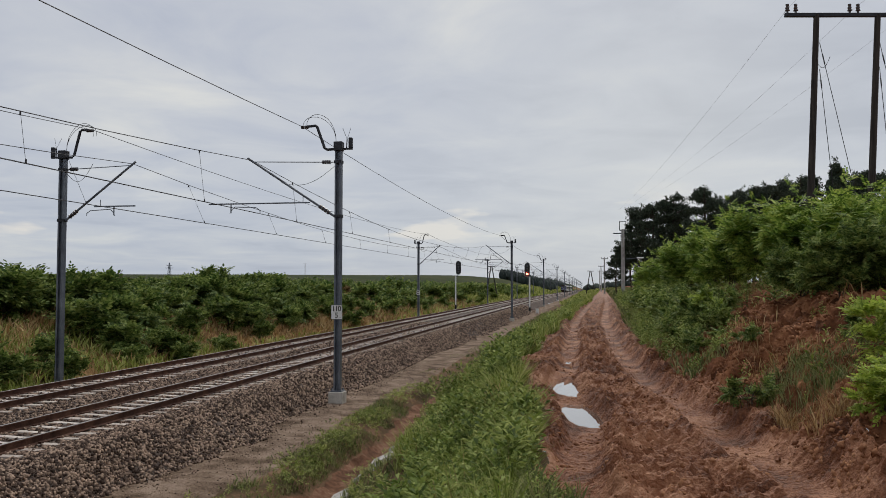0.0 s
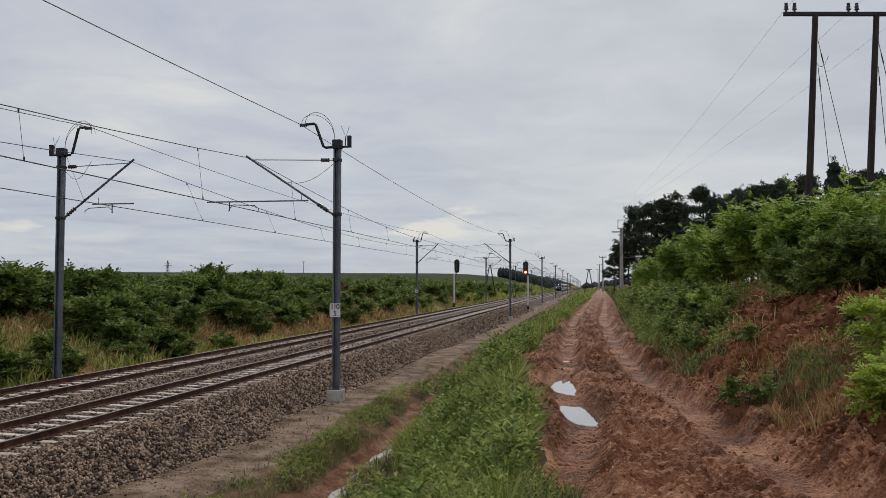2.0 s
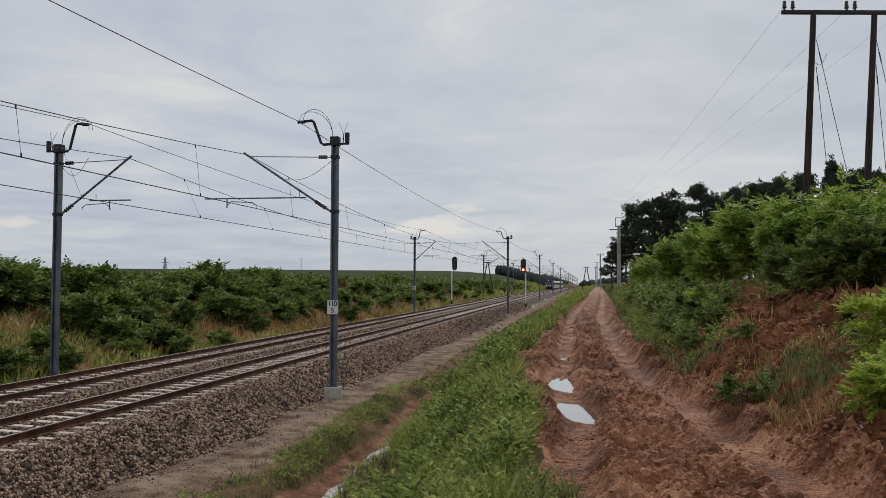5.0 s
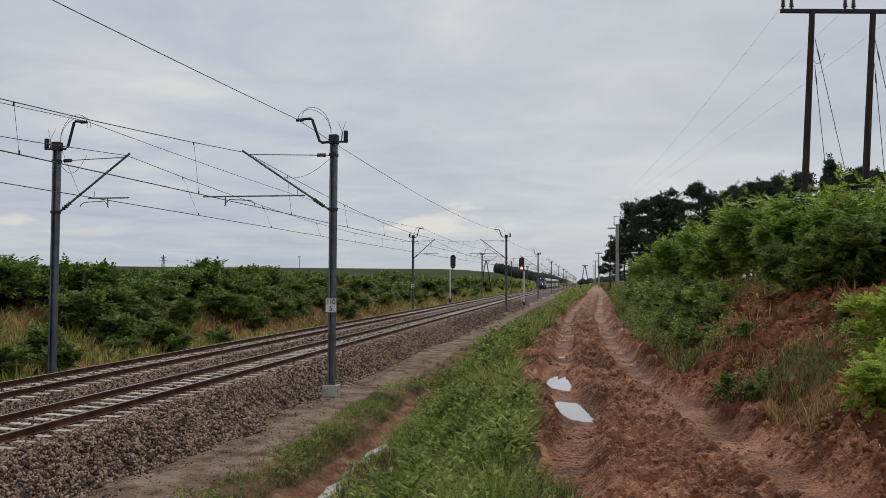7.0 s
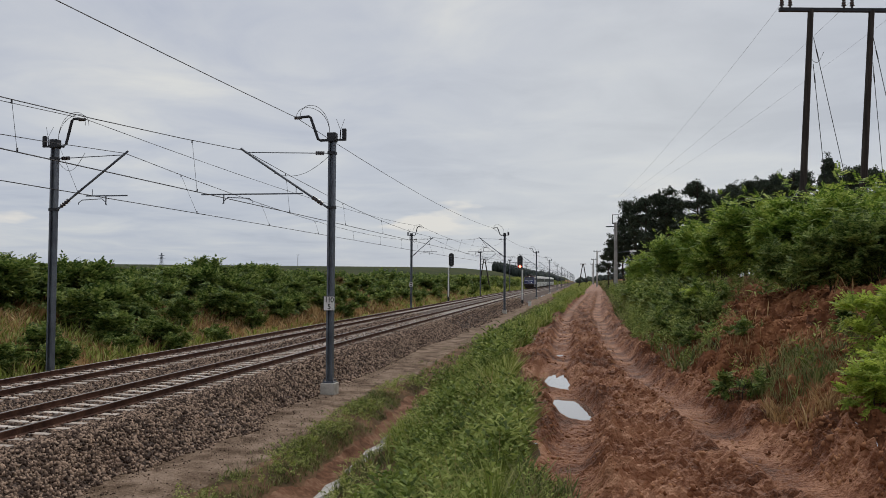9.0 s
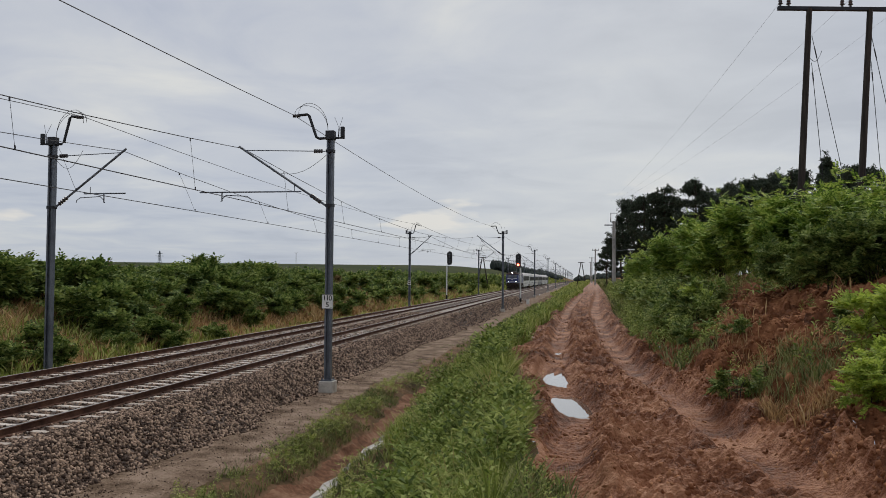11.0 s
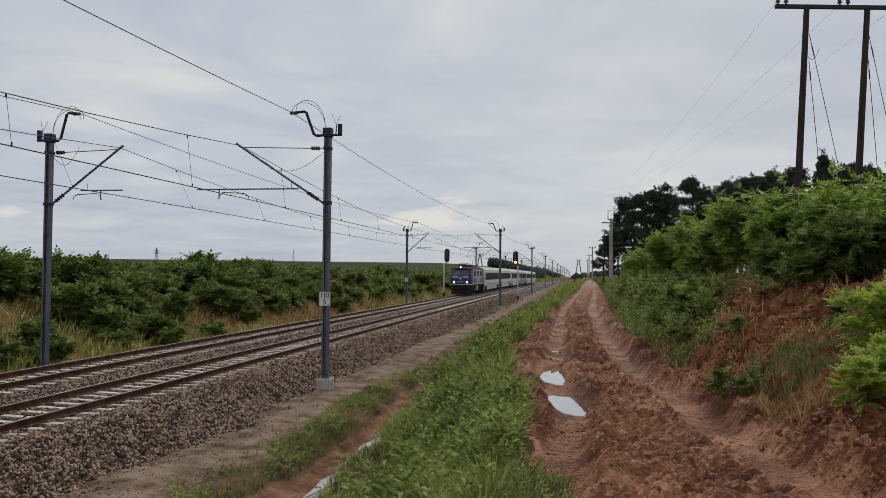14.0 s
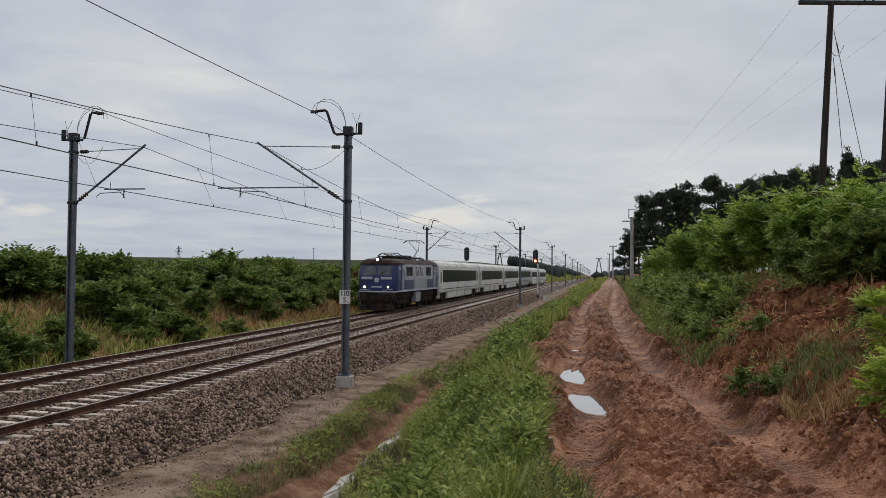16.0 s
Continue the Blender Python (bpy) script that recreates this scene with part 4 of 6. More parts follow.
LOCO = locomotive()
LOCO.location = (TRACK_FAR, 480, 0)
first = coach(M_COACH, "off-white passenger coach with a dark window band")
COACHES = [first]
for k in range(1, 6):
    if k == 3:
        COACHES.append(coach(M_COACHGREY, "greyer passenger coach with a dark window band"))
    else:
        COACHES.append(copy_thing(first, pose(TRACK_FAR, 500 + 26.4 * k, 0)))

# ---- signals, signs, poles ----
M_REDLAMP = glow("red_signal_lamp", (1.0, 0.10, 0.05), 14.0)
M_WATER = surface("muddy_water", [(0.10, 0.07, 0.05), (0.14, 0.10, 0.075)], 1.5, 9, 0.015, 0, spec=1.0)
M_WATER.node_tree.nodes["Principled BSDF"].inputs["IOR"].default_value = 1.5
M_WATER.node_tree.nodes["Principled BSDF"].inputs["Coat Weight"].default_value = 1.0
M_WATER.node_tree.nodes["Principled BSDF"].inputs["Coat Roughness"].default_value = 0.01
M_OLDCONC = surface("weathered_concrete_post", [(0.20, 0.195, 0.185), (0.33, 0.32, 0.30), (0.44, 0.43, 0.40)], 1.5, 14, 0.92, 0.3)


def ground_at(x, y):
    return float(height(np.array([float(x)]), np.array([float(y)]))[0])


def colour_light_signal(x, y, lit):
    g = tagged(new("railway_signal"), "trackside colour-light signal on a white post" + (" showing red" if lit else ", unlit"), "signal", "signals")
    z0 = ground_at(x, y)
    g.location = (x, y, z0)
    bm = B()
    box(bm, -0.3, 0.3, -0.3, 0.3, -0.5, 0.12, 0.03)
    part("base", bm, M_CONCRETE, g)
    bm = B()
    cyl(bm, (0, 0, 0.1), (0, 0, 0.75), 0.13, seg=12)
    part("post_foot", bm, M_BLACK, g, "black painted foot")
    bm = B()
    cyl(bm, (0, 0, 0.7), (0, 0, 5.2), 0.10, seg=12)
    part("post", bm, M_WHITE, g, "white painted post")
    bm = B()
    dx = 0.42 if not lit else -0.35
    pipe(bm, [(0, 0, 4.9), (dx * 0.6, 0, 5.0), (dx, -0.05, 5.35)], 0.05, 6)
    box(bm, dx - 0.3, dx + 0.3, -0.25, 0.3, 5.28, 5.33)
    part("bracket", bm, M_GALV, g)
    bm = B()
    n = 20
    ring = []
    for k in range(n):
        a = 2 * math.pi * k / n
        ring.append((dx + 0.40 * math.cos(a), 6.3 + 0.60 * (1 if math.sin(a) >= 0 else -1) + 0.40 * math.sin(a)))
    prism(bm, ring, -0.02, 0.02)
    head = part("backboard", bm, M_BLACK, g, "oval black backboard")
    bm = B()
    box(bm, dx - 0.2, dx + 0.2, 0.02, 0.3, 5.6, 7.0, 0.04)
    part("lamp_case", bm, M_BLACK, head)
    for k, z in enumerate((6.85, 6.45, 6.05, 5.68)):
        bm = B()
        cyl(bm, (dx, -0.03, z), (dx, -0.22, z + 0.01), 0.14, 0.13, seg=14)
        part("hood", bm, M_BLACK, head)
        bm = B()
        cyl(bm, (dx, -0.02, z), (dx, -0.235, z), 0.165 if lit and k == 3 else 0.10, seg=14)
        part("lens", bm, M_REDLAMP if lit and k == 3 else M_CABGLASS, head, "lit red lens" if lit and k == 3 else "dark lens")
    bm = B()
    for x_ in (-0.16, 0.16):
        cyl(bm, (x_, 0.2, 0.2), (x_, 0.2, 5.1), 0.018, seg=5)
    for z in np.arange(0.5, 5.0, 0.35):
        cyl(bm, (-0.16, 0.2, z), (0.16, 0.2, z), 0.014, seg=5)
    part("ladder", bm, M_GALV, g)
    return g


colour_light_signal(-19.8, 120.5, False)
colour_light_signal(-8.75, 120.5, True)


def lettering(text, size, m, material, parent):
    cu = bpy.data.curves.new("figure", "FONT")
    cu.body, cu.size, cu.align_x, cu.align_y, cu.extrude, cu.offset = text, size, "CENTER", "CENTER", 0.003, 0.012 * size
    tmp = bpy.data.objects.new("figure", cu)
    scene.collection.objects.link(tmp)
    me = bpy.data.meshes.new_from_object(tmp.evaluated_get(bpy.context.evaluated_depsgraph_get()))
    bpy.data.objects.remove(tmp)
    me.materials.clear()
    me.materials.append(material)
    ob = new("figure", me)
    ob.parent = parent
    ob.matrix_local = m
    return ob


def distance_sign(x, y, z, words):
    g = tagged(new("distance_sign"), "white enamel distance sign with black figures on the mast" if words else "small white plate fixed on the mast", "sign", "distance signs")
    g.location = (x, y, z)
    bm = B()
    box(bm, -0.20, 0.20, -0.012, 0.012, -0.25, 0.25, 0.006)
    pl = part("plate", bm, M_WHITE, g)
    bm = B()
    for a, b, c, d in ((-0.20, 0.20, 0.238, 0.25), (-0.20, 0.20, -0.25, -0.238), (-0.20, -0.19, -0.25, 0.25), (0.19, 0.20, -0.25, 0.25)):
        box(bm, a, b, -0.016, -0.010, c, d)
    part("rim", bm, M_BLACK, g, "thin black rim")
    bm = B()
    for zz in (-0.15, 0.15):
        box(bm, -0.17, 0.17, 0.012, 0.03, zz - 0.02, zz + 0.02)
    part("strap", bm, M_GALV, g)
    if words:
        turn = pose(0, 0, 0, 90, 0, 0)
        for word, z in zip(words, (0.115, -0.115)):
            for i, one in enumerate(word):
                lettering(one, 0.25, Matrix.Translation(((i - (len(word) - 1) / 2) * 0.105, -0.016, z)) @ turn, M_BLACK, g)
        bm = B()
        box(bm, 0.10, 0.16, -0.017, -0.012, -0.2, -0.185)
        part("small_mark", bm, M_BLACK, g)
    else:
        bm = B()
        for zz in (0.11, -0.11):
            box(bm, -0.12, 0.12, -0.017, -0.012, zz - 0.05, zz + 0.05)
        part("dark_bar", bm, M_BLACK, g)
    return g


distance_sign(POLE_NEAR, MAST_Y0 - 0.14, 2.12, ("110", "5"))
distance_sign(POLE_FAR, MAST_Y0 + SPAN - 0.14, 2.2, None)


def wooden_h_pole():
    g = tagged(new("power_pole"), "tall dark wooden twin-leg power pole with crossarm", "power pole")
    xa, xb, yy = 7.75, 9.96, 30.9
    za, zb = ground_at(xa, yy), ground_at(xb, yy)
    top = 12.81
    g.matrix_basis = pose(xa, yy, za, 0, 0, 10)
    L = lambda x, y, z: (x - xa, y - yy, z - za)
    for xt, xo, z in ((xa, -0.12, za), (xb, -0.18, zb)):
        bm = B()
        cyl(bm, L(xt + xo, yy, z - 0.4), L(xt + 0.4, yy, top), 0.135, 0.10, seg=14)
        part("leg", bm, M_WOOD, g, "dark tarred wooden leg")
        bm = B()
        box(bm, *sorted((L(xt + xo - 0.3, 0, 0)[0], L(xt + xo + 0.22, 0, 0)[0])), -0.16, 0.16, z - za - 0.5, z - za + 2.0, 0.03)
        part("footing", bm, M_OLDCONC, g, "grey concrete stub at the foot")
    bm = B()
    box(bm, L(xa - 0.75, 0, 0)[0], L(xb + 1.9, 0, 0)[0], -0.07, 0.07, top - za - 0.07, top - za + 0.07, 0.015)
    part("crossarm", bm, M_DARKSTEEL, g, "long dark crossarm")
    for x in (xa - 0.65, xa - 0.35, xa + 1.6, xa + 1.9, xb + 1.5, xb + 1.75):
        bm = B()
        cyl(bm, L(x, yy, top + 0.05), L(x, yy, top + 0.2), 0.04, seg=8)
        for k in range(3):
            cyl(bm, L(x, yy, top + 0.16 + 0.09 * k), L(x, yy, top + 0.22 + 0.09 * k), 0.09 - 0.015 * k, 0.06, seg=12)
        part("insulator", bm, M_CERAMIC, g, "dark ribbed pin insulator")
    for x0, z0, x1, z1, y1 in ((xa + 0.49, top - 1.0, xa + 2.72, 3.2, 31.6), (xa + 0.47, top - 1.97, xa + 1.5, 3.3, 31.6), (xb + 0.45, top - 1.0, xb + 2.65, 3.2, 31.6), (xb + 0.42, top - 1.9, xb + 1.4, 3.2, 31.6)):
        bm = B()
        cyl(bm, L(x0, yy, z0), L(x1, y1, z1), 0.012, seg=5)
        p, q = Vector(L(x0, yy, z0)), Vector(L(x1, y1, z1))
        cyl(bm, p.lerp(q, 0.05), p.lerp(q, 0.09), 0.022, seg=6)
        part("guy_wire", bm, M_WIRE, g, "thin stay wire")
    bm = B()
    pipe(bm, [L(xa + 0.45 + 0.45 * t, yy + 0.1, top - 1.75 - 0.2 * math.sin(math.pi * t) + 0.25 * t * t) for t in np.linspace(0, 1, 9)], 0.01, 5)
    part("earth_loop", bm, M_WIRE, g)
    return g


wooden_h_pole()


def concrete_pole(x, y, z, h, frame_top, label):
    g = tagged(new("power_pole"), label, "power pole", "poles along the cart track")
    g.location = (x, y, z)
    bm = B()
    cyl(bm, (0, 0, -0.6), (0, 0, h), 0.20, 0.14, seg=8)
    for k in range(int(h / 0.9)):
        box(bm, -0.09, 0.09, -0.2, 0.2, 0.5 + 0.9 * k, 0.56 + 0.9 * k)
    part("post", bm, M_OLDCONC, g, "grey concrete post")
    bm = B()
    if frame_top:
        pipe(bm, [(-0.3, 0, h - 0.1), (-0.3, 0, h + 0.75), (0.3, 0, h + 0.75), (0.3, 0, h - 0.1), (-0.3, 0, h - 0.1)], 0.05, 6)
        box(bm, -0.9, 0.3, -0.05, 0.05, h - 0.45, h - 0.35)
    else:
        box(bm, -0.8, 0.8, -0.06, 0.06, h - 0.3, h - 0.18)
    part("crossarm", bm, M_DARKSTEEL, g)
    for k in () if frame_top else (-0.7, 0.0, 0.7):
        bm = B()
        cyl(bm, (k * (0.35 if frame_top else 1), 0, h - (0.0 if frame_top else 0.18) + (0.75 if frame_top else 0)), (k * (0.35 if frame_top else 1), 0, h + (1.0 if frame_top else 0.1)), 0.06, seg=8)
        part("insulator", bm, M_CERAMIC, g)
    if frame_top:
        bm = B()
        pipe(bm, [(0.1, 0, h - 2.9), (1.6, 0, h - 2.75)], 0.03, 6)
        arm = part("lamp_arm", bm, M_GALV, g)
        bm = B()
        box(bm, 1.3, 1.95, -0.12, 0.12, h - 2.82, h - 2.70, 0.03)
        part("lamp_head", bm, M_WHITE, arm, "pale street lamp head, unlit")
    return g


concrete_pole(3.15, 80, ground_at(3.15, 80) , 6.9, True, "grey concrete power pole with a steel frame top and lamp")
for x, y, h in ((3.3, 190, 8.2), (3.6, 270, 8.5), (4.2, 360, 8.8)):
    concrete_pole(x, y, ground_at(x, y), h, False, "distant slim grey power pole")


def a_pole(x, y, h):
    g = tagged(new("power_pole"), "distant dark A-shaped wooden pole", "power pole", "poles along the cart track")
    g.location = (x, y, ground_at(x, y))
    for s in (-1, 1):
        bm = B()
        cyl(bm, (s * 1.5, 0, -0.4), (s * 0.12, 0, h), 0.16, 0.12, seg=8)
        part("leg", bm, M_WOOD, g)
    bm = B()
    box(bm, -0.9, 0.9, -0.08, 0.08, h - 0.1, h + 0.1)
    part("crossarm", bm, M_WOOD, g)


a_pole(0.2, 250, 7.6)
a_pole(-24.5, 205, 7.6)


def power_wires():
    """Bare wires from the twin-leg pole to the poles along the cart track."""
    g = tagged(new("power_line"), "thin bare power wires sagging between poles", "power line")
    za = 13.04
    for k, along in enumerate((-0.65, 1.75, 3.9)):
        x, y = 7.75 + along * math.cos(radians(10)), 30.9 + along * math.sin(radians(10))
        for (p, q) in ((Vector((x, y, za)), Vector((3.15 + 0.35 * (k - 1), 80, 10.3))), (Vector((x, y, za)), Vector((x + 4, -30, za)))):
            bm = B()
            pipe(bm, [p.lerp(q, t) - Vector((0, 0, 0.5 * 4 * t * (1 - t))) for t in np.linspace(0, 1, 12)], 0.004, 4)
            part("wire", bm, M_THINWIRE, g)


power_wires()


def lattice_pylon(x, y, h):
    g = tagged(new("pylon"), "far steel lattice pylon on the horizon", "pylon")
    g.location = (x, y, ground_at(x, y) - 1)
    bm = B()
    for sx in (-1, 1):
        for sy in (-1, 1):
            cyl(bm, (sx * 2.0, sy * 2.0, 0), (sx * 0.3, sy * 0.3, h), 0.22, 0.18, seg=4)
    for k in range(7):
        z0, z1 = h * k / 7, h * (k + 1) / 7
        w0, w1 = 2.0 - 1.7 * k / 7, 2.0 - 1.7 * (k + 1) / 7
        for s in (-1, 1):
            cyl(bm, (-w0, s * w0, z0), (w1, s * w1, z1), 0.12, seg=4)
            cyl(bm, (w0, s * w0, z0), (-w1, s * w1, z1), 0.12, seg=4)
    part("tower", bm, M_GALV, g)
    for z, w in ((h * 0.72, 4.6), (h * 0.86, 3.2)):
        bm = B()
        box(bm, -w, w, -0.25, 0.25, z - 0.2, z + 0.25)
        part("crossarm", bm, M_GALV, g)


lattice_pylon(-440, 800, 20)
concrete_pole(-166, 460, ground_at(-166, 460) - 0.5, 8.5, False, "thin far field pole on the horizon")

# small white marker post beside the near track
marker = tagged(new("marker_post"), "short white concrete marker post beside the track", "marker post")
marker.location = (-7.5, 118, ground_at(-7.5, 118))
bm = B()
box(bm, -0.22, 0.22, -0.15, 0.15, -0.3, 0.62, 0.04)
part("post", bm, M_WHITE, marker)
bm = B()
box(bm, -0.23, 0.23, -0.16, 0.16, 0.62, 0.72, 0.03)
part("cap", bm, M_CONCRETE, marker)


def puddle(px, py, rx, ry, slant, z):
    bm = B()
    ring = []
    for k in range(36):
        a = 2 * math.pi * k / 36
        ring.append(bm.verts.new((rx * math.cos(a) + slant * ry * math.sin(a), ry * math.sin(a), 0)))
    f = bm.faces.new(ring)
    ex = bmesh.ops.extrude_face_region(bm, geom=[f])
    for v in ex["geom"]:
        if isinstance(v, bmesh.types.BMVert):
            v.co.z -= 0.12
    ob = part("puddle", bm, M_WATER, None)
    ob.location = (px, py, z)
    tagged(ob, "muddy rain puddle lying in a wheel rut", "puddle", "puddles")


for k, (px, py, rx, ry, slant) in enumerate(POCKETS):
    puddle(px, py, rx * 1.6, ry * 1.35, slant, 1.078 + 0.004 * k)


def ditch_lining():
    """Broken pale slabs along the ditch's far side."""
    g = tagged(new("ditch_lining"), "row of broken pale concrete slabs lining the ditch", "ditch lining")
    rng = random.Random(4)
    g.location = (-4.42, 13, -0.80)
    bm = B()
    box(bm, -0.24, 0.24, -0.29, 0.29, -0.06, 0.06, 0.015)
    me = bpy.data.meshes.new("slab")
    bm.to_mesh(me)
    bm.free()
    me.materials.append(M_CONCRETE)
    for k in range(34):
        if k in (5, 6, 11, 17):
            continue
        ob = new("slab", me)
        ob.parent = g
        y = 0.6 * k - 1
        ob.matrix_local = pose(0.03 * rng.uniform(-1, 1) - 0.012 * y, y, rng.uniform(-0.05, 0.05), rng.uniform(-5, 5), -30 + rng.uniform(-6, 6), rng.uniform(-5, 5))
    return g


ditch_lining()

# ---- plants ----
def join_copies(tv, tf, M, T):
    """Many copies of a small template (points tv, faces tf of one length) by matrices M and places T: points and faces."""
    V = np.einsum("nij,vj->nvi", M, tv) + T[:, None, :]
    F = tf[None] + (np.arange(len(T)) * len(tv))[:, None, None]
    return V.reshape(-1, 3), F.reshape(-1, tf.shape[1])


def fast_mesh(name, V, F, material):
    me = bpy.data.meshes.new(name)
    n, k = F.shape
    me.vertices.add(len(V))
    me.vertices.foreach_set("co", V.astype(np.float32).ravel())
    me.loops.add(n * k)
    me.loops.foreach_set("vertex_index", F.astype(np.int32).ravel())
    me.polygons.add(n)
    me.polygons.foreach_set("loop_start", np.arange(0, n * k, k, dtype=np.int32))
    me.materials.append(material)
    me.update(calc_edges=True)
    return me


def frames_of(rng, D, droop=0.0):
    """Turn matrices whose y axis runs along the directions D, spun at random."""
    D = D / np.linalg.norm(D, axis=1, keepdims=True)
    A = rng.normal(size=D.shape) * 0.35 + np.array([0, 0, 1.0])
    X = np.cross(D, A)
    X /= np.linalg.norm(X, axis=1, keepdims=True) + 1e-9
    Z = np.cross(X, D)
    return np.stack([X, D, Z], -1)


def frond(pairs, leaflet, width):
    """A feathered leaf along y: pairs of leaflets and one at the tip."""
    V, F = [], []
    for k in range(pairs * 2 + 1):
        if k == pairs * 2:
            base, way = np.array([0, 0.92, -0.10]), np.array([0, 1.0, -0.25])
        else:
            t = 0.15 + 0.8 * (k // 2) / pairs
            s = 1 if k % 2 else -1
            base, way = np.array([0, t, -0.12 * t * t]), np.array([s * 0.93, 0.35, -0.18])
        way = way / np.linalg.norm(way)
        side = np.cross(way, [0, 0, 1.0])
        side /= np.linalg.norm(side)
        o = len(V)
        V += [base, base + way * leaflet * 0.45 + side * width / 2, base + way * leaflet, base + way * leaflet * 0.45 - side * width / 2]
        F.append([o, o + 1, o + 2, o + 3])
    return np.array(V), np.array(F)


FROND = frond(5, 0.34, 0.17)
FROND_LIGHT = frond(3, 0.42, 0.27)
FROND_WEED = frond(4, 0.5, 0.15)
FROND_FAR = frond(2, 0.5, 0.36)


def bush_crown(seed, w, h, lobes, count, size, template, material):
    """Leaves on the skins of several lobes, pointing out and up, with gaps between."""
    rng = np.random.default_rng(seed)
    C = np.stack([rng.uniform(-0.62, 0.62, lobes) * w, rng.uniform(-0.62, 0.62, lobes) * w, rng.uniform(0.28, 0.78, lobes) * h], -1)
    R = rng.uniform(0.19, 0.40, lobes) * min(w, h * 0.9)
    # sprays: shoots out of each lobe, leaves set alternately along their outer part
    each = 10
    shoots = max(8, count // each)
    pick = rng.choice(lobes, shoots, p=R ** 2 / (R ** 2).sum())
    way = rng.normal(size=(shoots, 3)) + np.array([0, 0, 0.45])
    way /= np.linalg.norm(way, axis=1, keepdims=True)
    far = R[pick] * rng.uniform(0.75, 1.25, shoots)
    side = np.cross(way, np.array([0.15, 0.1, 1.0]))
    side /= np.linalg.norm(side, axis=1, keepdims=True) + 1e-9
    t = np.linspace(0.38, 1.0, each)[None, :] + rng.normal(0, 0.03, (shoots, each))
    P = (C[pick][:, None] + way[:, None] * (far[:, None] * t)[..., None]).reshape(-1, 3)
    turnabout = np.where(np.arange(each) % 2, 1.0, -1.0)[None, :, None]
    D = (way[:, None] * 0.75 + side[:, None] * turnabout * 0.8 + rng.normal(size=(shoots, each, 3)) * 0.22 + np.array([0, 0, 0.12])).reshape(-1, 3)
    # shoots that stand out of the top
    n = count // 14
    base = C[rng.integers(0, lobes, n // 8 + 1)]
    up = np.stack([rng.normal(0, 0.25, len(base)), rng.normal(0, 0.25, len(base)), np.ones(len(base))], -1)
    which = rng.integers(0, len(base), n)
    t = rng.uniform(0.3, 1.0, n)
    q = base[which] + up[which] * (t * 0.42 * h)[:, None]
    e = rng.normal(size=(n, 3)) * np.array([1, 1, 0.25]) + np.array([0, 0, 0.35])
    P, D = np.concatenate([P, q]), np.concatenate([D, e])
    ok = P[:, 2] > 0.02
    P, D = P[ok], D[ok]
    M = frames_of(rng, D) * (size * rng.uniform(0.65, 1.3, len(P)))[:, None, None]
    V, F = join_copies(*template, M, P)
    return fast_mesh("crown", V, F, material)


def bush_stems(seed, w, h):
    rng = random.Random(seed)
    bm = B()
    for k in range(9):
        a, r = rng.uniform(0, 6.28), rng.uniform(0.2, 0.6) * w
        pipe(bm, [(0.1 * math.cos(a), 0.1 * math.sin(a), -0.2), (0.4 * r * math.cos(a), 0.4 * r * math.sin(a), 0.4 * h), (r * math.cos(a + 0.3), r * math.sin(a + 0.3), rng.uniform(0.6, 0.85) * h)], 0.0075 * h, 5)
    return bm


def bush(seed, w, h, lobes, count, size, template, material, label, group):
    g = tagged(new("bush"), label, "bush", group)
    crown = new("crown", bush_crown(seed, w, h, lobes, count, size, template, material))
    crown.parent = g
    part("branchwork", bush_stems(seed, w, h), M_BARK, g, "thin brown stems")
    return g


def settle(thing, m, used):
    """Puts a thing at m: itself the first time, a copy after that."""
    if thing.name in used:
        thing = copy_thing(thing, m)
    used.add(thing.name)
    thing.matrix_basis = m


def place(thing, x, y, turn, scale, sink=0.1):
    return pose(x, y, ground_at(x, y) - sink, 0, 0, turn) @ Matrix.Scale(scale, 4)


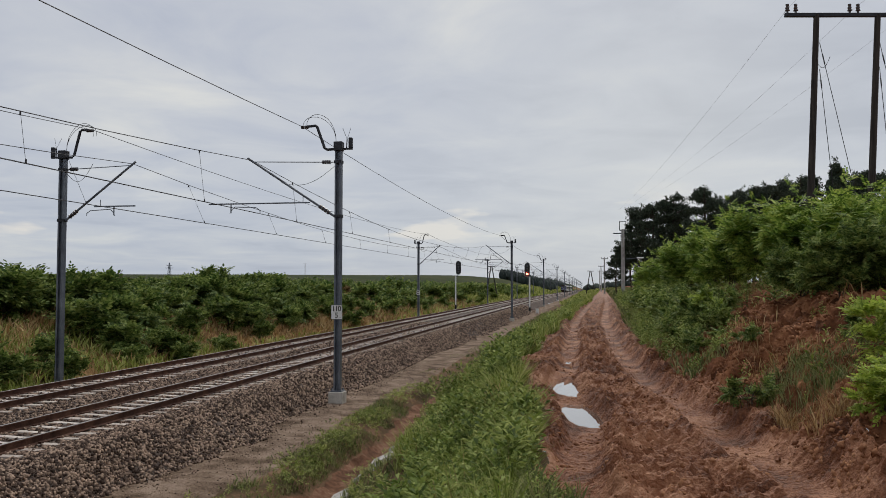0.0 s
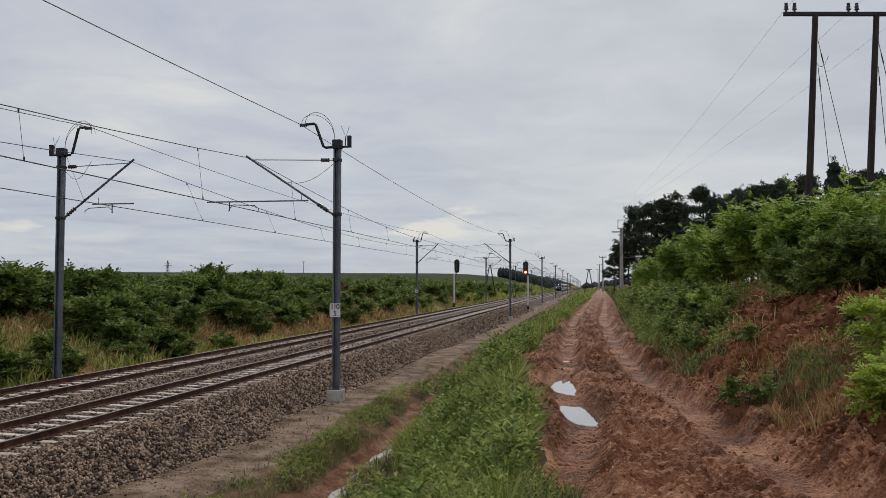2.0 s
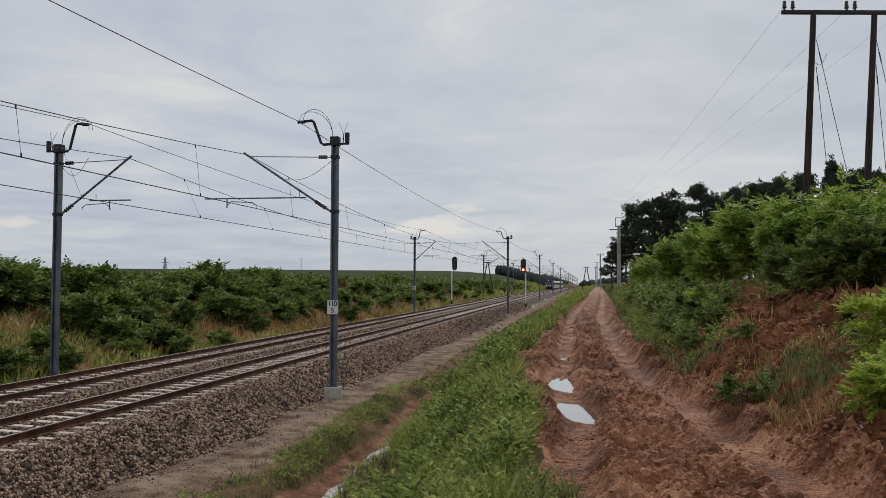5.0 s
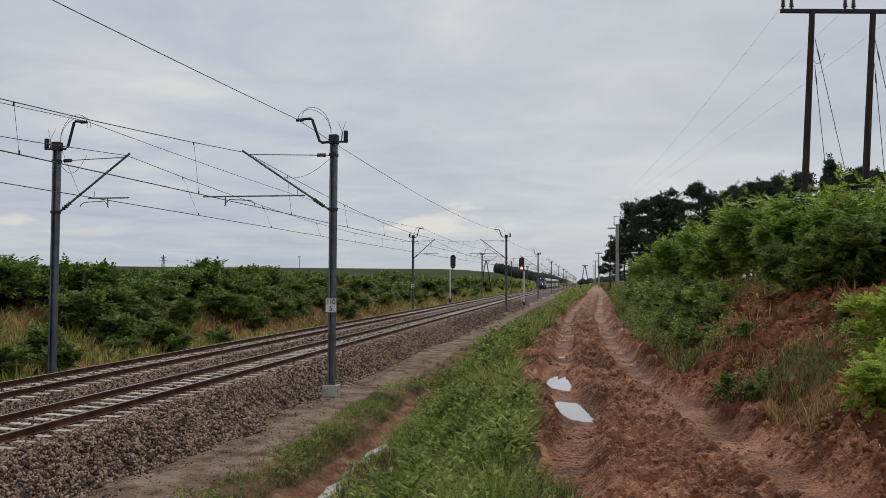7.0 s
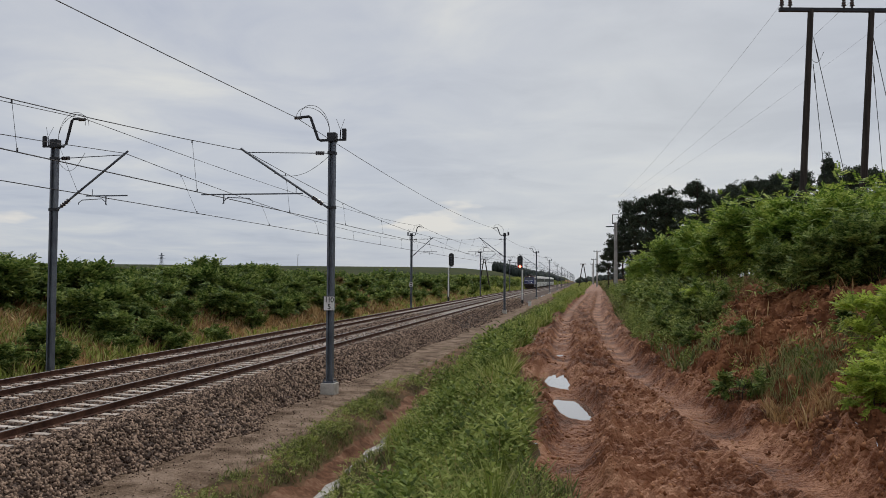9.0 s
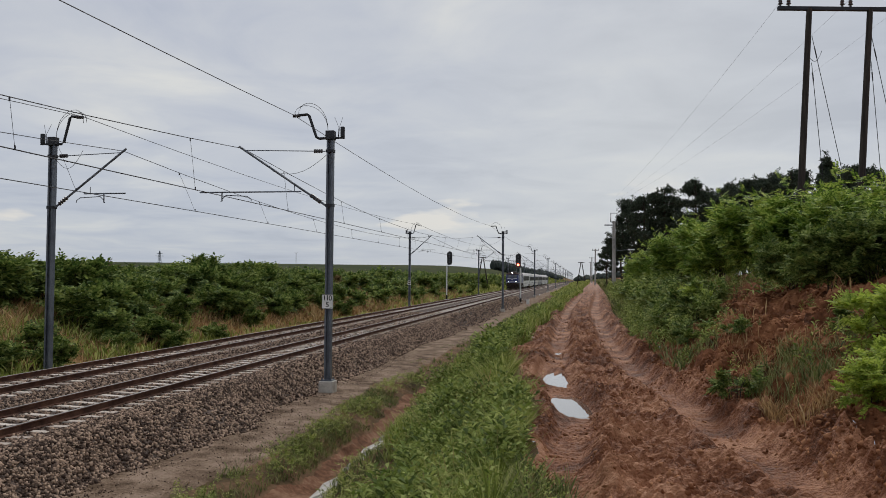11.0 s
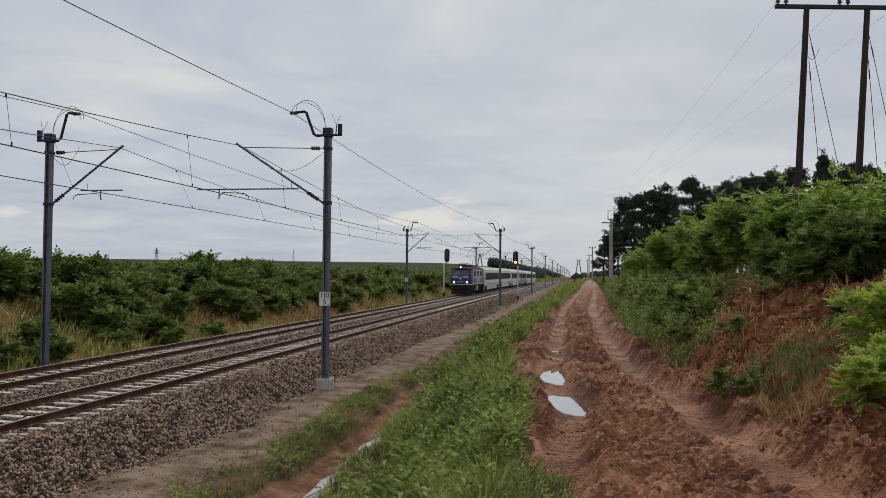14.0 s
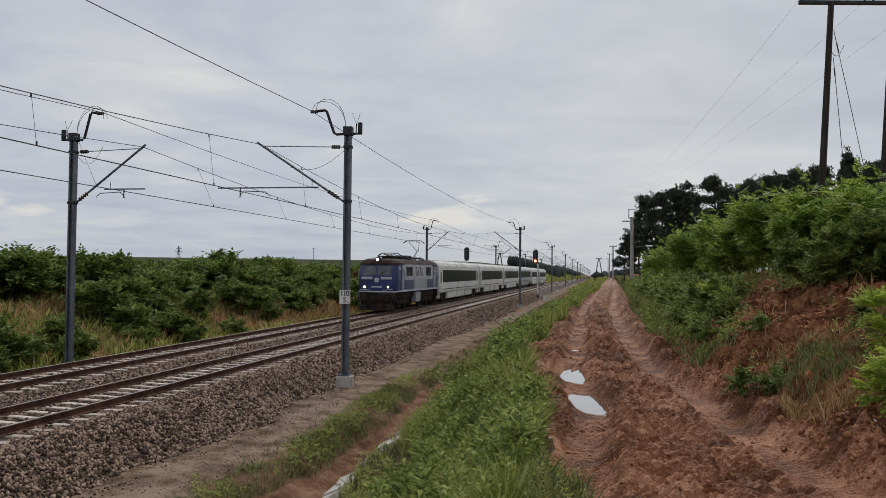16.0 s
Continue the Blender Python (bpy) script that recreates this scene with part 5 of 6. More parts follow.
def right_bushes():
    label, group = "dense bright green bush with feathered leaves on the bank", "bushes on the bank"
    kinds = [bush(11 + k, 1.55, 2.7, 23, 2300, 0.36, FROND, M_LEAF_A, label, group) for k in range(3)]
    dark = [bush(31 + k, 1.5, 2.4, 20, 2000, 0.34, FROND, M_LEAF_B, "dense dull green bush on the bank", group) for k in range(2)]
    rng = random.Random(2)
    # x, y, kind, size
    close_by = [(6.6, 27.5, 0, 1.0), (5.5, 25, 1, 0.9), (7.4, 24.5, 2, 0.92), (6.1, 22, 0, 0.86), (7.3, 20.5, 1, 0.8), (6.0, 19, 0, 0.6), (8.4, 19, 0, 0.72), (7.2, 17.2, 2, 0.68), (8.6, 22.5, 3, 0.8),
             (9.4, 26, 1, 0.9), (9.6, 18.0, 4, 0.66), (8.2, 15.6, 4, 0.6), (6.1, 16.4, 0, 0.55), (4.35, 17.2, 3, 0.56), (5.05, 17, 4, 0.62), (4.2, 19.5, 3, 0.52)]
    # x, y, kind, size
    further = [(4.7, 57, 0, 1.0), (5.4, 50, 3, 1.05), (4.8, 44, 1, 1.0), (5.6, 39, 0, 1.1), (4.9, 34, 2, 0.95), (6.2, 33, 3, 1.15), (5.3, 29, 1, 1.0), (8.0, 29, 4, 1.0), (6.2, 46, 1, 1.1),
             (5.9, 62, 4, 1.1), (4.6, 66, 1, 0.95), (6.0, 72, 3, 1.0), (5.2, 82, 0, 0.9), (6.3, 92, 4, 0.9)]
    used = set()
    allk = kinds + dark
    for x, y, k, s in close_by + further:
        m = place(None, x + (0.55 if y < 36 else 0.2), y, rng.uniform(0, 360), s)
        settle(allk[k], m, used)
    low = bush(51, 0.75, 0.75, 8, 260, 0.24, FROND, M_LEAF_B, "low dark green weed clump on the dug earth", "weeds on the bank")
    for x, y, s in [(2.67, 14.5, 0.42), (2.08, 11.6, 0.6), (2.3, 17, 0.7), (2.5, 18.5, 0.8), (2.15, 20, 0.8), (2.6, 21.5, 0.9), (2.1, 23, 0.9), (2.3, 26, 1.0), (2.4, 29.5, 1.1), (2.6, 33, 1.2), (2.5, 38, 1.3), (2.7, 44, 1.4), (3.0, 50, 1.4), (4.0, 12.9, 0.6), (4.6, 12.9, 0.7), (3.2, 22, 0.9), (3.6, 25, 1.0), (3.4, 28, 1.1), (3.9, 33, 1.3), (3.7, 39, 1.3), (3.6, 46, 1.2), (2.7, 20.2, 0.6), (2.8, 24.5, 0.8), (5.9, 14.2, 1.1)]:
        m = place(None, x, y, rng.uniform(0, 360), s, 0.05)
        settle(low, m, used)
    lime = bush(61, 0.7, 0.85, 9, 460, 0.22, FROND, M_LIME, "small yellow-green shrub on the dug earth", "weeds on the bank")
    for x, y, s in [(2.85, 8.7, 0.55), (3.2, 9.3, 0.65), (3.1, 8.9, 0.5), (2.95, 21.8, 0.7), (3.75, 10.6, 0.9), (4.3, 11.8, 1.0)]:
        m = place(None, x, y, rng.uniform(0, 360), s, 0.05)
        settle(lime, m, used)


right_bushes()


def left_bushes():
    label, group = "leafy green bush on the cutting slope", "bushes on the cutting slope"
    kinds = [bush(71 + k, 1.5, 2.1, 16, 560, 0.50, FROND_LIGHT, M_LEAF_B, label, group) for k in range(5)]
    kinds.append(bush(78, 1.6, 2.0, 10, 190, 0.75, FROND_FAR, M_LEAF_B, "leafy green bush further along the cutting slope", group))
    kinds.append(bush(79, 1.2, 1.5, 12, 380, 0.42, FROND_LIGHT, M_DRYLEAF, "withered reddish-brown shrub on the cutting slope", group))
    rng = random.Random(9)
    used = set()

    def put(x, y, k, s):
        m = place(None, x, y, rng.uniform(0, 360), s, 0.15)
        settle(kinds[k], m, used)
    # tall bushes that stand above the field's edge, and withered ones between
    for x, y, k, s in ((-28.5, 58, 2, 1.35), (-29, 44, 0, 1.15), (-29.5, 37, 3, 1.15), (-29.5, 72, 0, 1.2),
                       (-29, 80, 6, 0.9), (-27.5, 84, 6, 0.8), (-28.5, 90, 6, 1.0), (-30, 66, 6, 0.9), (-25.5, 52, 6, 0.7), (-24.5, 43, 6, 0.6), (-26.5, 62, 6, 0.7), (-31, 49, 6, 1.0)):
        put(x, y, k, s)
    y = 20.0
    while y < 330:
        for x0, dens, smin, smax in ((-36.8, 0.15, 0.25, 0.45), (-34.2, 0.6, 0.35, 0.58), (-31.8, 0.97, 0.5, 0.76), (-29.8, 0.97, 0.75, 1.05), (-27.8, 0.97, 0.85, 1.2), (-25.6, 0.85, 0.75, 1.1), (-23.4, 0.7, 0.6, 0.95), (-21.9, 0.5, 0.4, 0.7), (-20.7, 0.0, 0.38, 0.62)):
            d = dens
            if 46 < y < 84 and x0 > -29:
                d *= 0.8 if x0 > -27 else 1.0
            if 84 < y < 100 and x0 > -30:
                d *= 0.8
            if y < 47 and x0 > -30:
                d = max(d, 0.85)
            if rng.random() < d:
                put(x0 + rng.uniform(-1.0, 1.0), y + rng.uniform(-1.0, 1.0), rng.choice((0, 2, 3, 4, 0, 2, 3, 1, 1)) if y < 78 else 5, rng.uniform(smin, smax))
        y += 2.5 if y < 80 else (5.0 if y < 160 else 12.0)


left_bushes()


def pine(seed, h, slim=False):
    g = tagged(new("pine_tree"), "dark pine with a ragged clumped crown", "pine tree", "pines behind the bank")
    rng = np.random.default_rng(seed)
    bm = B()
    pts = [(0.12 * math.sin(k + seed), 0.1 * math.cos(1.3 * k), h * k / 6) for k in range(7)]
    for (a, b), r in zip(zip(pts, pts[1:]), np.linspace(0.16, 0.05, 6)):
        cyl(bm, a, b, r, r * 0.85, seg=7)
    limbs = []
    for k in range(70 if slim else 24):
        z = h * (rng.uniform(0.55, 0.99) if slim else rng.uniform(0.30, 0.97))
        a = rng.uniform(0, 6.28)
        l = (0.27 * h) * (1.15 - z / h) * rng.uniform(0.6, 1.15) + 0.35
        if slim:
            l = 0.17 * h * (1.02 - z / h) * rng.uniform(0.8, 1.2) + 0.03
        e = np.array([l * math.cos(a), l * math.sin(a), z + 0.35 * l])
        cyl(bm, (0, 0, z), tuple(e), 0.045, 0.02, seg=5)
        limbs.append((z, e))
    part("trunk", bm, M_BARK, g, "brown trunk and limbs")
    P = []
    spread = np.array([0.06, 0.06, 0.06]) if slim else np.array([0.20, 0.20, 0.11])
    for z, e in limbs:
        for t in rng.uniform(0.45, 1.05, 3 if slim else 4):
            c = np.array([0, 0, z]) * (1 - t) + e * t + rng.normal(size=3) * np.array([0.16, 0.16, 0.08])
            P.append(c + rng.normal(size=(13, 3)) * spread)
    P.append(np.array([0, 0, h]) + rng.normal(size=(14, 3)) * np.array([0.08, 0.08, 0.35] if slim else [0.2, 0.2, 0.3]) - np.array([0, 0, 0.2]))
    P = np.concatenate(P)
    # a tuft: needles as thin blades round a centre
    tv, tf = [], []
    for k in range(10):
        d = rng.normal(size=3) + np.array([0, 0, 0.5])
        d /= np.linalg.norm(d)
        s = np.cross(d, rng.normal(size=3))
        s /= np.linalg.norm(s)
        o = len(tv)
        tv += [s * 0.03, d * 0.3 + s * 0.075, d * 0.62, d * 0.3 - s * 0.075]
        tf.append([o, o + 1, o + 2, o + 3])
    M = frames_of(rng, rng.normal(size=P.shape) * 0.5 + np.array([0, 0, 1.0])) * (rng.uniform(0.26, 0.48, len(P)) * (0.75 if slim else 1.0))[:, None, None]
    V, F = join_copies(np.array(tv), np.array(tf), M, P)
    crown = new("crown", fast_mesh("crown", V, F, M_NEEDLE))
    crown.parent = g
    tagged(crown, "dark green needle clumps")
    return g


def pines():
    rng = random.Random(5)
    kinds = [pine(3 + k, 8.0) for k in range(4)]
    used = set()
    # x, y and height of each top in the front row
    spots = [(3.4, 109.0, 7.5), (4.4, 116.1, 8.8), (5.2, 106.6, 9.8), (6.9, 112.9, 14.0), (7.6, 103.2, 13.4), (9.8, 108.8, 14.6), (9.9, 99.5, 13.9), (12.1, 105.3, 13.4),
             (12.6, 94.6, 14.4), (14.8, 100.6, 13.8), (14.7, 90.2, 12.7), (17.0, 96.4, 14.2), (16.3, 86.7, 13.3), (18.7, 92.7, 14.3), (17.5, 83.4, 12.5), (20.1, 89.2, 14.4),
             (19.0, 78.7, 13.3), (21.7, 84.5, 13.7), (20.5, 72.7, 11.8), (23.4, 77.8, 13.3), (21.3, 67.5, 12.1), (24.2, 73.2, 12.7), (21.8, 61.6, 11.3), (24.9, 65.0, 11.9)]
    spots += [(x * 1.16 + rng.uniform(-1, 1), y * 1.14, top - rng.uniform(0.6, 1.8)) for x, y, top in spots[3::2]]
    for i, (x, y, top) in enumerate(spots):
        z = ground_at(x, y)
        s = (top - z) / 8.3
        m = pose(x, y, z - 0.1, 0, 0, rng.uniform(0, 360)) @ Matrix.Scale(s, 4)
        k = i % 4
        settle(kinds[k], m, used)

    spruce = pine(17, 8.0, True)
    z = ground_at(21.1, 75)
    spruce.matrix_basis = pose(21.1, 75, z - 0.1, 0, 0, 40) @ Matrix.Scale((14.1 - z) / 8.3, 4)
    tagged(spruce, "slim dark conifer with a pointed top", "conifer tree", "pines behind the bank")


pines()


def far_woods():
    rng = np.random.default_rng(8)
    bm = B()
    bmesh.ops.create_icosphere(bm, subdivisions=2, radius=1)
    tv = np.array([v.co[:] for v in bm.verts])
    tf = np.array([[v.index for v in f.verts] for f in bm.faces])
    bm.free()
    tv = tv * (1 + 0.28 * np.sin(tv[:, :1] * 7 + tv[:, 1:2] * 5) + 0.2 * np.sin(tv[:, 2:] * 9 + tv[:, :1] * 4))
    tv[:, :2] *= 1.15 - 0.42 * (tv[:, 2:] + 1)
    for name, n, xa, xb, ya, yb, top, r, label in (("far_wood", 420, -58, -26, 520, 640, 5.6, 1.9, "dark distant pine wood beside the line"), ("far_wood", 260, -60, 160, 900, 1300, 6.5, 5.5, "hazy wood along the horizon"),
                                                    ("far_wood", 200, -900, -380, 900, 1100, 4.5, 7, "low far tree line beyond the field")):
        x, y = rng.uniform(xa, xb, n), rng.uniform(ya, yb, n)
        keep = np.abs(x + 14) > 9
        x, y = x[keep], y[keep]
        z = height(x, y)
        s = rng.uniform(0.7, 1.25, len(x))
        T = np.stack([x, y, z + top * 0.45 * s], -1)
        M = np.zeros((len(x), 3, 3))
        a = rng.uniform(0, 6.28, len(x))
        M[:, 0, 0], M[:, 0, 1], M[:, 1, 0], M[:, 1, 1] = np.cos(a) * r * s, -np.sin(a) * r * s, np.sin(a) * r * s, np.cos(a) * r * s
        M[:, 2, 2] = top * 0.55 * s
        V, F = join_copies(tv, tf, M, T)
        tagged(new(name, fast_mesh(name, V, F, M_FARWOOD)), label, "woodland", "", "stuff")


far_woods()


def blades(name, zones, seed, material, label, wide=0.3):
    """Grass: zones of (across from, to, along from, to, count, height, width, patchiness)."""
    rng = np.random.default_rng(seed)
    Vs, n0 = [], 0
    for xa, xb, ya, yb, n, h, w, patch in zones:
        u = rng.uniform(xa, xb, n)
        y = ya + (yb - ya) * rng.uniform(0, 1, n)
        keep = fbm(u * 0.9 + 50, y * 0.6, seed + 5, 3) > patch + rng.uniform(-0.06, 0.06, n)
        u, y = u[keep], y[keep]
        n = len(u)
        x = across(u, y)
        z = height(x, y, u) - 0.02
        hh = h * rng.uniform(0.45, 1.25, n) * (0.3 + 1.4 * fbm(u * 1.7, y * 1.2, seed + 9, 2))
        a = rng.uniform(0, 6.28, n)
        lean = rng.uniform(0.08, 1.0, n) * hh
        ww = w * rng.uniform(0.6, 1.4, n) * np.where(rng.random(n) < wide, 2.4, 1)
        dx, dy = np.cos(a), np.sin(a)
        b = a + 1.57 + rng.normal(0, 0.5, n)
        sx, sy = np.cos(b) * ww / 2, np.sin(b) * ww / 2
        P = np.zeros((n, 4, 3))
        P[:, 0] = np.stack([x, y, z], -1)
        P[:, 1] = np.stack([x + dx * lean * 0.35 + sx, y + dy * lean * 0.35 + sy, z + hh * 0.55], -1)
        P[:, 2] = np.stack([x + dx * lean, y + dy * lean, z + hh], -1)
        P[:, 3] = np.stack([x + dx * lean * 0.35 - sx, y + dy * lean * 0.35 - sy, z + hh * 0.55], -1)
        Vs.append(P.reshape(-1, 3))
    V = np.concatenate(Vs)
    F = np.arange(len(V)).reshape(-1, 4)
    tagged(new(name, fast_mesh(name, V, F, material)), label, "grass", "", "stuff")


blades("verge_grass", [(-2.9, -1.3, 4, 13, 34000, 0.34, 0.009, 0.25), (-3.1, -1.35, 13, 26, 30000, 0.38, 0.013, 0.25), (-4.1, -1.1, 26, 60, 26000, 0.45, 0.03, 0.2), (-4.6, -1.0, 60, 180, 16000, 0.5, 0.07, 0.1), (-6.5, -0.9, 180, 520, 9000, 0.6, 0.3, 0.1), (-7.5, -0.9, 520, 1100, 5000, 0.8, 0.6, 0.1)], 1, M_GRASS,
       "tall lush green grass and weeds beside the cart track")
blades("verge_straw", [(-3.0, -1.3, 5, 14, 1500, 0.42, 0.007, 0.4), (-3.1, -1.3, 14, 32, 2200, 0.45, 0.010, 0.42), (-7.2, -6.0, 9, 40, 1800, 0.16, 0.008, 0.42)], 17, M_STRAW, "pale dry stalks among the green verge grass", 0.05)
blades("ditch_grass", [(-7.1, -6.0, 8, 30, 18000, 0.14, 0.010, 0.44), (-7.6, -6.6, 8, 60, 3000, 0.09, 0.012, 0.56), (-6.8, -4.2, 30, 120, 14000, 0.2, 0.03, 0.42), (-4.1, -3.2, 8, 30, 10000, 0.18, 0.012, 0.3)], 2, M_DULLGRASS,
       "short tufted grass along the broken ditch")
blades("bank_grass", [(1.8, 3.3, 15, 34, 9000, 0.2, 0.012, 0.47), (3.3, 4.4, 22, 34, 3000, 0.2, 0.014, 0.48), (1.75, 5.5, 34, 110, 26000, 0.42, 0.05, 0.25), (1.7, 9, 110, 300, 9000, 0.6, 0.2, 0.2), (1.6, 14, 300, 900, 6000, 0.9, 0.5, 0.1), (2.6, 4.0, 9, 13.6, 2500, 0.15, 0.008, 0.5), (-1.2, -0.7, 5.6, 7.6, 700, 0.2, 0.008, 0.3)], 3, M_DULLGRASS,
       "grey-green grass patches on the bank of dug earth")
blades("bank_tufts", [(2.0, 2.95, 10.2, 12.4, 1700, 0.22, 0.006, 0.42), (2.5, 3.4, 9.3, 13.0, 3000, 0.2, 0.008, 0.5), (3.4, 4.6, 10, 13, 2500, 0.22, 0.010, 0.5), (1.9, 3.0, 18, 34, 5000, 0.16, 0.018, 0.5)], 13, M_DULLGRASS, "bright yellow-green grass tufts on the dug earth")
blades("bank_straw", [(1.75, 2.4, 9.2, 10.5, 2200, 0.28, 0.007, 0.3), (2.4, 4.0, 9, 30, 2500, 0.2, 0.009, 0.55), (4.4, 7, 15, 40, 3500, 0.3, 0.012, 0.48)], 4, M_STRAW, "dry yellow grass stalks on the bank")
blades("slope_straw", [(-31, -20.8, 22, 60, 16000, 0.55, 0.04, 0.36), (-31, -20.6, 60, 150, 26000, 0.6, 0.07, 0.34)], 6, M_STRAW, "dry yellowish grass on the cutting slope", 0.2)
blades("slope_grass", [(-37, -20.0, 22, 46, 18000, 0.5, 0.04, 0.44), (-37, -29, 46, 88, 12000, 0.5, 0.05, 0.44), (-29, -20.0, 46, 88, 5000, 0.4, 0.05, 0.56), (-37, -20.0, 88, 220, 20000, 0.6, 0.09, 0.42), (-20.2, -18.6, 14, 80, 4500, 0.2, 0.02, 0.44), (-37, -18.6, 220, 560, 12000, 0.9, 0.3, 0.2), (-40, -18.6, 560, 1200, 6000, 1.2, 0.8, 0.1)], 7, M_GRASS, "green grass and weeds on the cutting slope", 0.4)


def verge_weeds():
    """Broad-leaved weeds among the verge grass."""
    rng = np.random.default_rng(33)
    Vs, Fs, o = [], [], 0
    for xa, xb, ya, yb, n, size in ((-2.9, -1.3, 5, 14, 3000, 0.14), (-3.4, -1.35, 14, 30, 4000, 0.18), (-4.0, -1.2, 30, 75, 5000, 0.24), (-7.0, -6.1, 8, 32, 2000, 0.12), (-4.1, -3.2, 8, 32, 1800, 0.14)):
        u, y = rng.uniform(xa, xb, n), rng.uniform(ya, yb, n)
        keep = fbm(u * 1.1, y * 0.8, 88, 2) > 0.42
        u, y = u[keep], y[keep]
        n = len(u)
        x = across(u, y)
        z = height(x, y, u) + rng.uniform(0.02, 0.28, n)
        D = rng.normal(size=(n, 3)) * np.array([0.8, 0.8, 0.3]) + np.array([0, 0, 0.6])
        V, F = join_copies(*FROND_WEED, frames_of(rng, D) * (size * rng.uniform(0.6, 1.3, n))[:, None, None], np.stack([x, y, z], -1))
        Vs.append(V)
        Fs.append(F + o)
        o += len(V)
    tagged(new("verge_weeds", fast_mesh("verge_weeds", np.concatenate(Vs), np.concatenate(Fs), M_GRASS)), "broad-leaved green weeds among the verge grass", "weeds", "", "stuff")


verge_weeds()


def leafy_stalk():
    """An upright weed along y: long narrow leaves in a spiral up the stem."""
    V, F = [], []
    for k in range(14):
        t, a = 0.08 + 0.9 * k / 14, 2.4 * k
        base = np.array([0, t, 0.0])
        way = np.array([math.cos(a), 0.55 + 0.5 * t, math.sin(a)])
        way /= np.linalg.norm(way)
        side = np.cross(way, [0, 1.0, 0])
        side /= np.linalg.norm(side)
        l, o = 0.34 * (1.1 - 0.6 * t), len(V)
        V += [base, base + way * l * 0.5 + side * 0.035, base + way * l - np.array([0, 0.06, 0]), base + way * l * 0.5 - side * 0.035]
        F.append([o, o + 1, o + 2, o + 3])
    return np.array(V), np.array(F)


def tall_weeds():
    """Upright leafy weeds in clumps along the verge and at the foot of the bank."""
    rng = np.random.default_rng(44)
    Vs, Fs, o = [], [], 0
    for xa, xb, ya, yb, n, size, bare in ((-2.9, -1.35, 6, 14, 3600, 0.45, 0.44), (-3.0, -1.4, 14, 30, 4600, 0.55, 0.44), (-3.7, -1.2, 30, 75, 4500, 0.6, 0.38), (-7.0, -6.2, 9, 32, 900, 0.2, 0.47), (1.8, 3.2, 15.5, 34, 2200, 0.42, 0.44),
                                          (2.2, 4.4, 9.5, 16, 260, 0.28, 0.52), (3.6, 7.0, 20, 30, 900, 0.5, 0.46), (-1.3, -0.75, 5.8, 7.6, 160, 0.24, 0.3), (1.8, 4.5, 34, 80, 1600, 0.8, 0.4)):
        u, y = rng.uniform(xa, xb, n), rng.uniform(ya, yb, n)
        keep = fbm(u * 1.3 + 9, y * 0.9, 98, 2) > bare
        u, y = u[keep], y[keep]
        n = len(u)
        x = across(u, y)
        z = height(x, y, u) - 0.02
        D = rng.normal(size=(n, 3)) * np.array([0.22, 0.22, 0.0]) + np.array([0, 0, 1.0])
        V, F = join_copies(*STALK, frames_of(rng, D) * (size * rng.uniform(0.5, 1.25, n) * (0.35 + 1.4 * fbm(u * 1.9, y * 1.3, 55, 2)))[:, None, None], np.stack([x, y, z], -1))
        Vs.append(V)
        Fs.append(F + o)
        o += len(V)
    tagged(new("tall_weeds", fast_mesh("tall_weeds", np.concatenate(Vs), np.concatenate(Fs), M_WEED)), "upright leafy green weeds in loose clumps", "weeds", "", "stuff")


STALK = leafy_stalk()
tall_weeds()

# ---- ballast stones and sleepers ----
def ballast_stones():
    rng = np.random.default_rng(12)
    tv = np.array([(1, 0.1, 0), (-0.9, 0.2, 0.1), (0.1, 1, 0.1), (-0.1, -0.95, 0), (0.15, 0.1, 0.8), (0, -0.1, -0.8)], float)
    tf = np.array([(0, 2, 4), (2, 1, 4), (1, 3, 4), (3, 0, 4), (2, 0, 5), (1, 2, 5), (3, 1, 5), (0, 3, 5)])
    Vs, Fs, o = [], [], 0
    for xa, xb, ya, yb, n, r in ((-10.75, -8.75, 9, 26, 15000, 0.050), (-10.75, -8.7, 26, 60, 14000, 0.060), (-17.6, -10.4, 14, 34, 19000, 0.044), (-17.6, -10.4, 34, 70, 12000, 0.058), (-10.8, -8.4, 60, 130, 7000, 0.075), (-9.2, -8.2, 9, 40, 700, 0.03), (-8.8, -6.9, 9, 40, 2200, 0.018)):
        u, y = rng.uniform(xa, xb, n), rng.uniform(ya, yb, n)
        x = across(u, y)
        z = height(x, y, u) + r * 0.25
        on_sleeper = ((np.abs(u - TRACK_NEAR) < 1.33) | (np.abs(u - TRACK_FAR) < 1.33)) & (np.abs((y + 0.3) % 0.6 - 0.3) < 0.13)
        keep = ~on_sleeper | (rng.random(n) < 0.06)
        x, y, z = x[keep], y[keep], z[keep]
        n = len(x)
        R = rng.normal(size=(n, 3, 3))
        Q = np.linalg.qr(R)[0] * (r * rng.uniform(0.6, 1.35, (n, 1, 1))) * rng.uniform(0.65, 1.25, (n, 1, 3))
        V, F = join_copies(tv, tf, Q, np.stack([x, y, z], -1))
        Vs.append(V)
        Fs.append(F + o)
        o += len(V)
    tagged(new("ballast_stones", fast_mesh("ballast_stones", np.concatenate(Vs), np.concatenate(Fs), M_STONE)), "loose grey-brown crushed ballast stones", "ballast", "", "stuff")


ballast_stones()


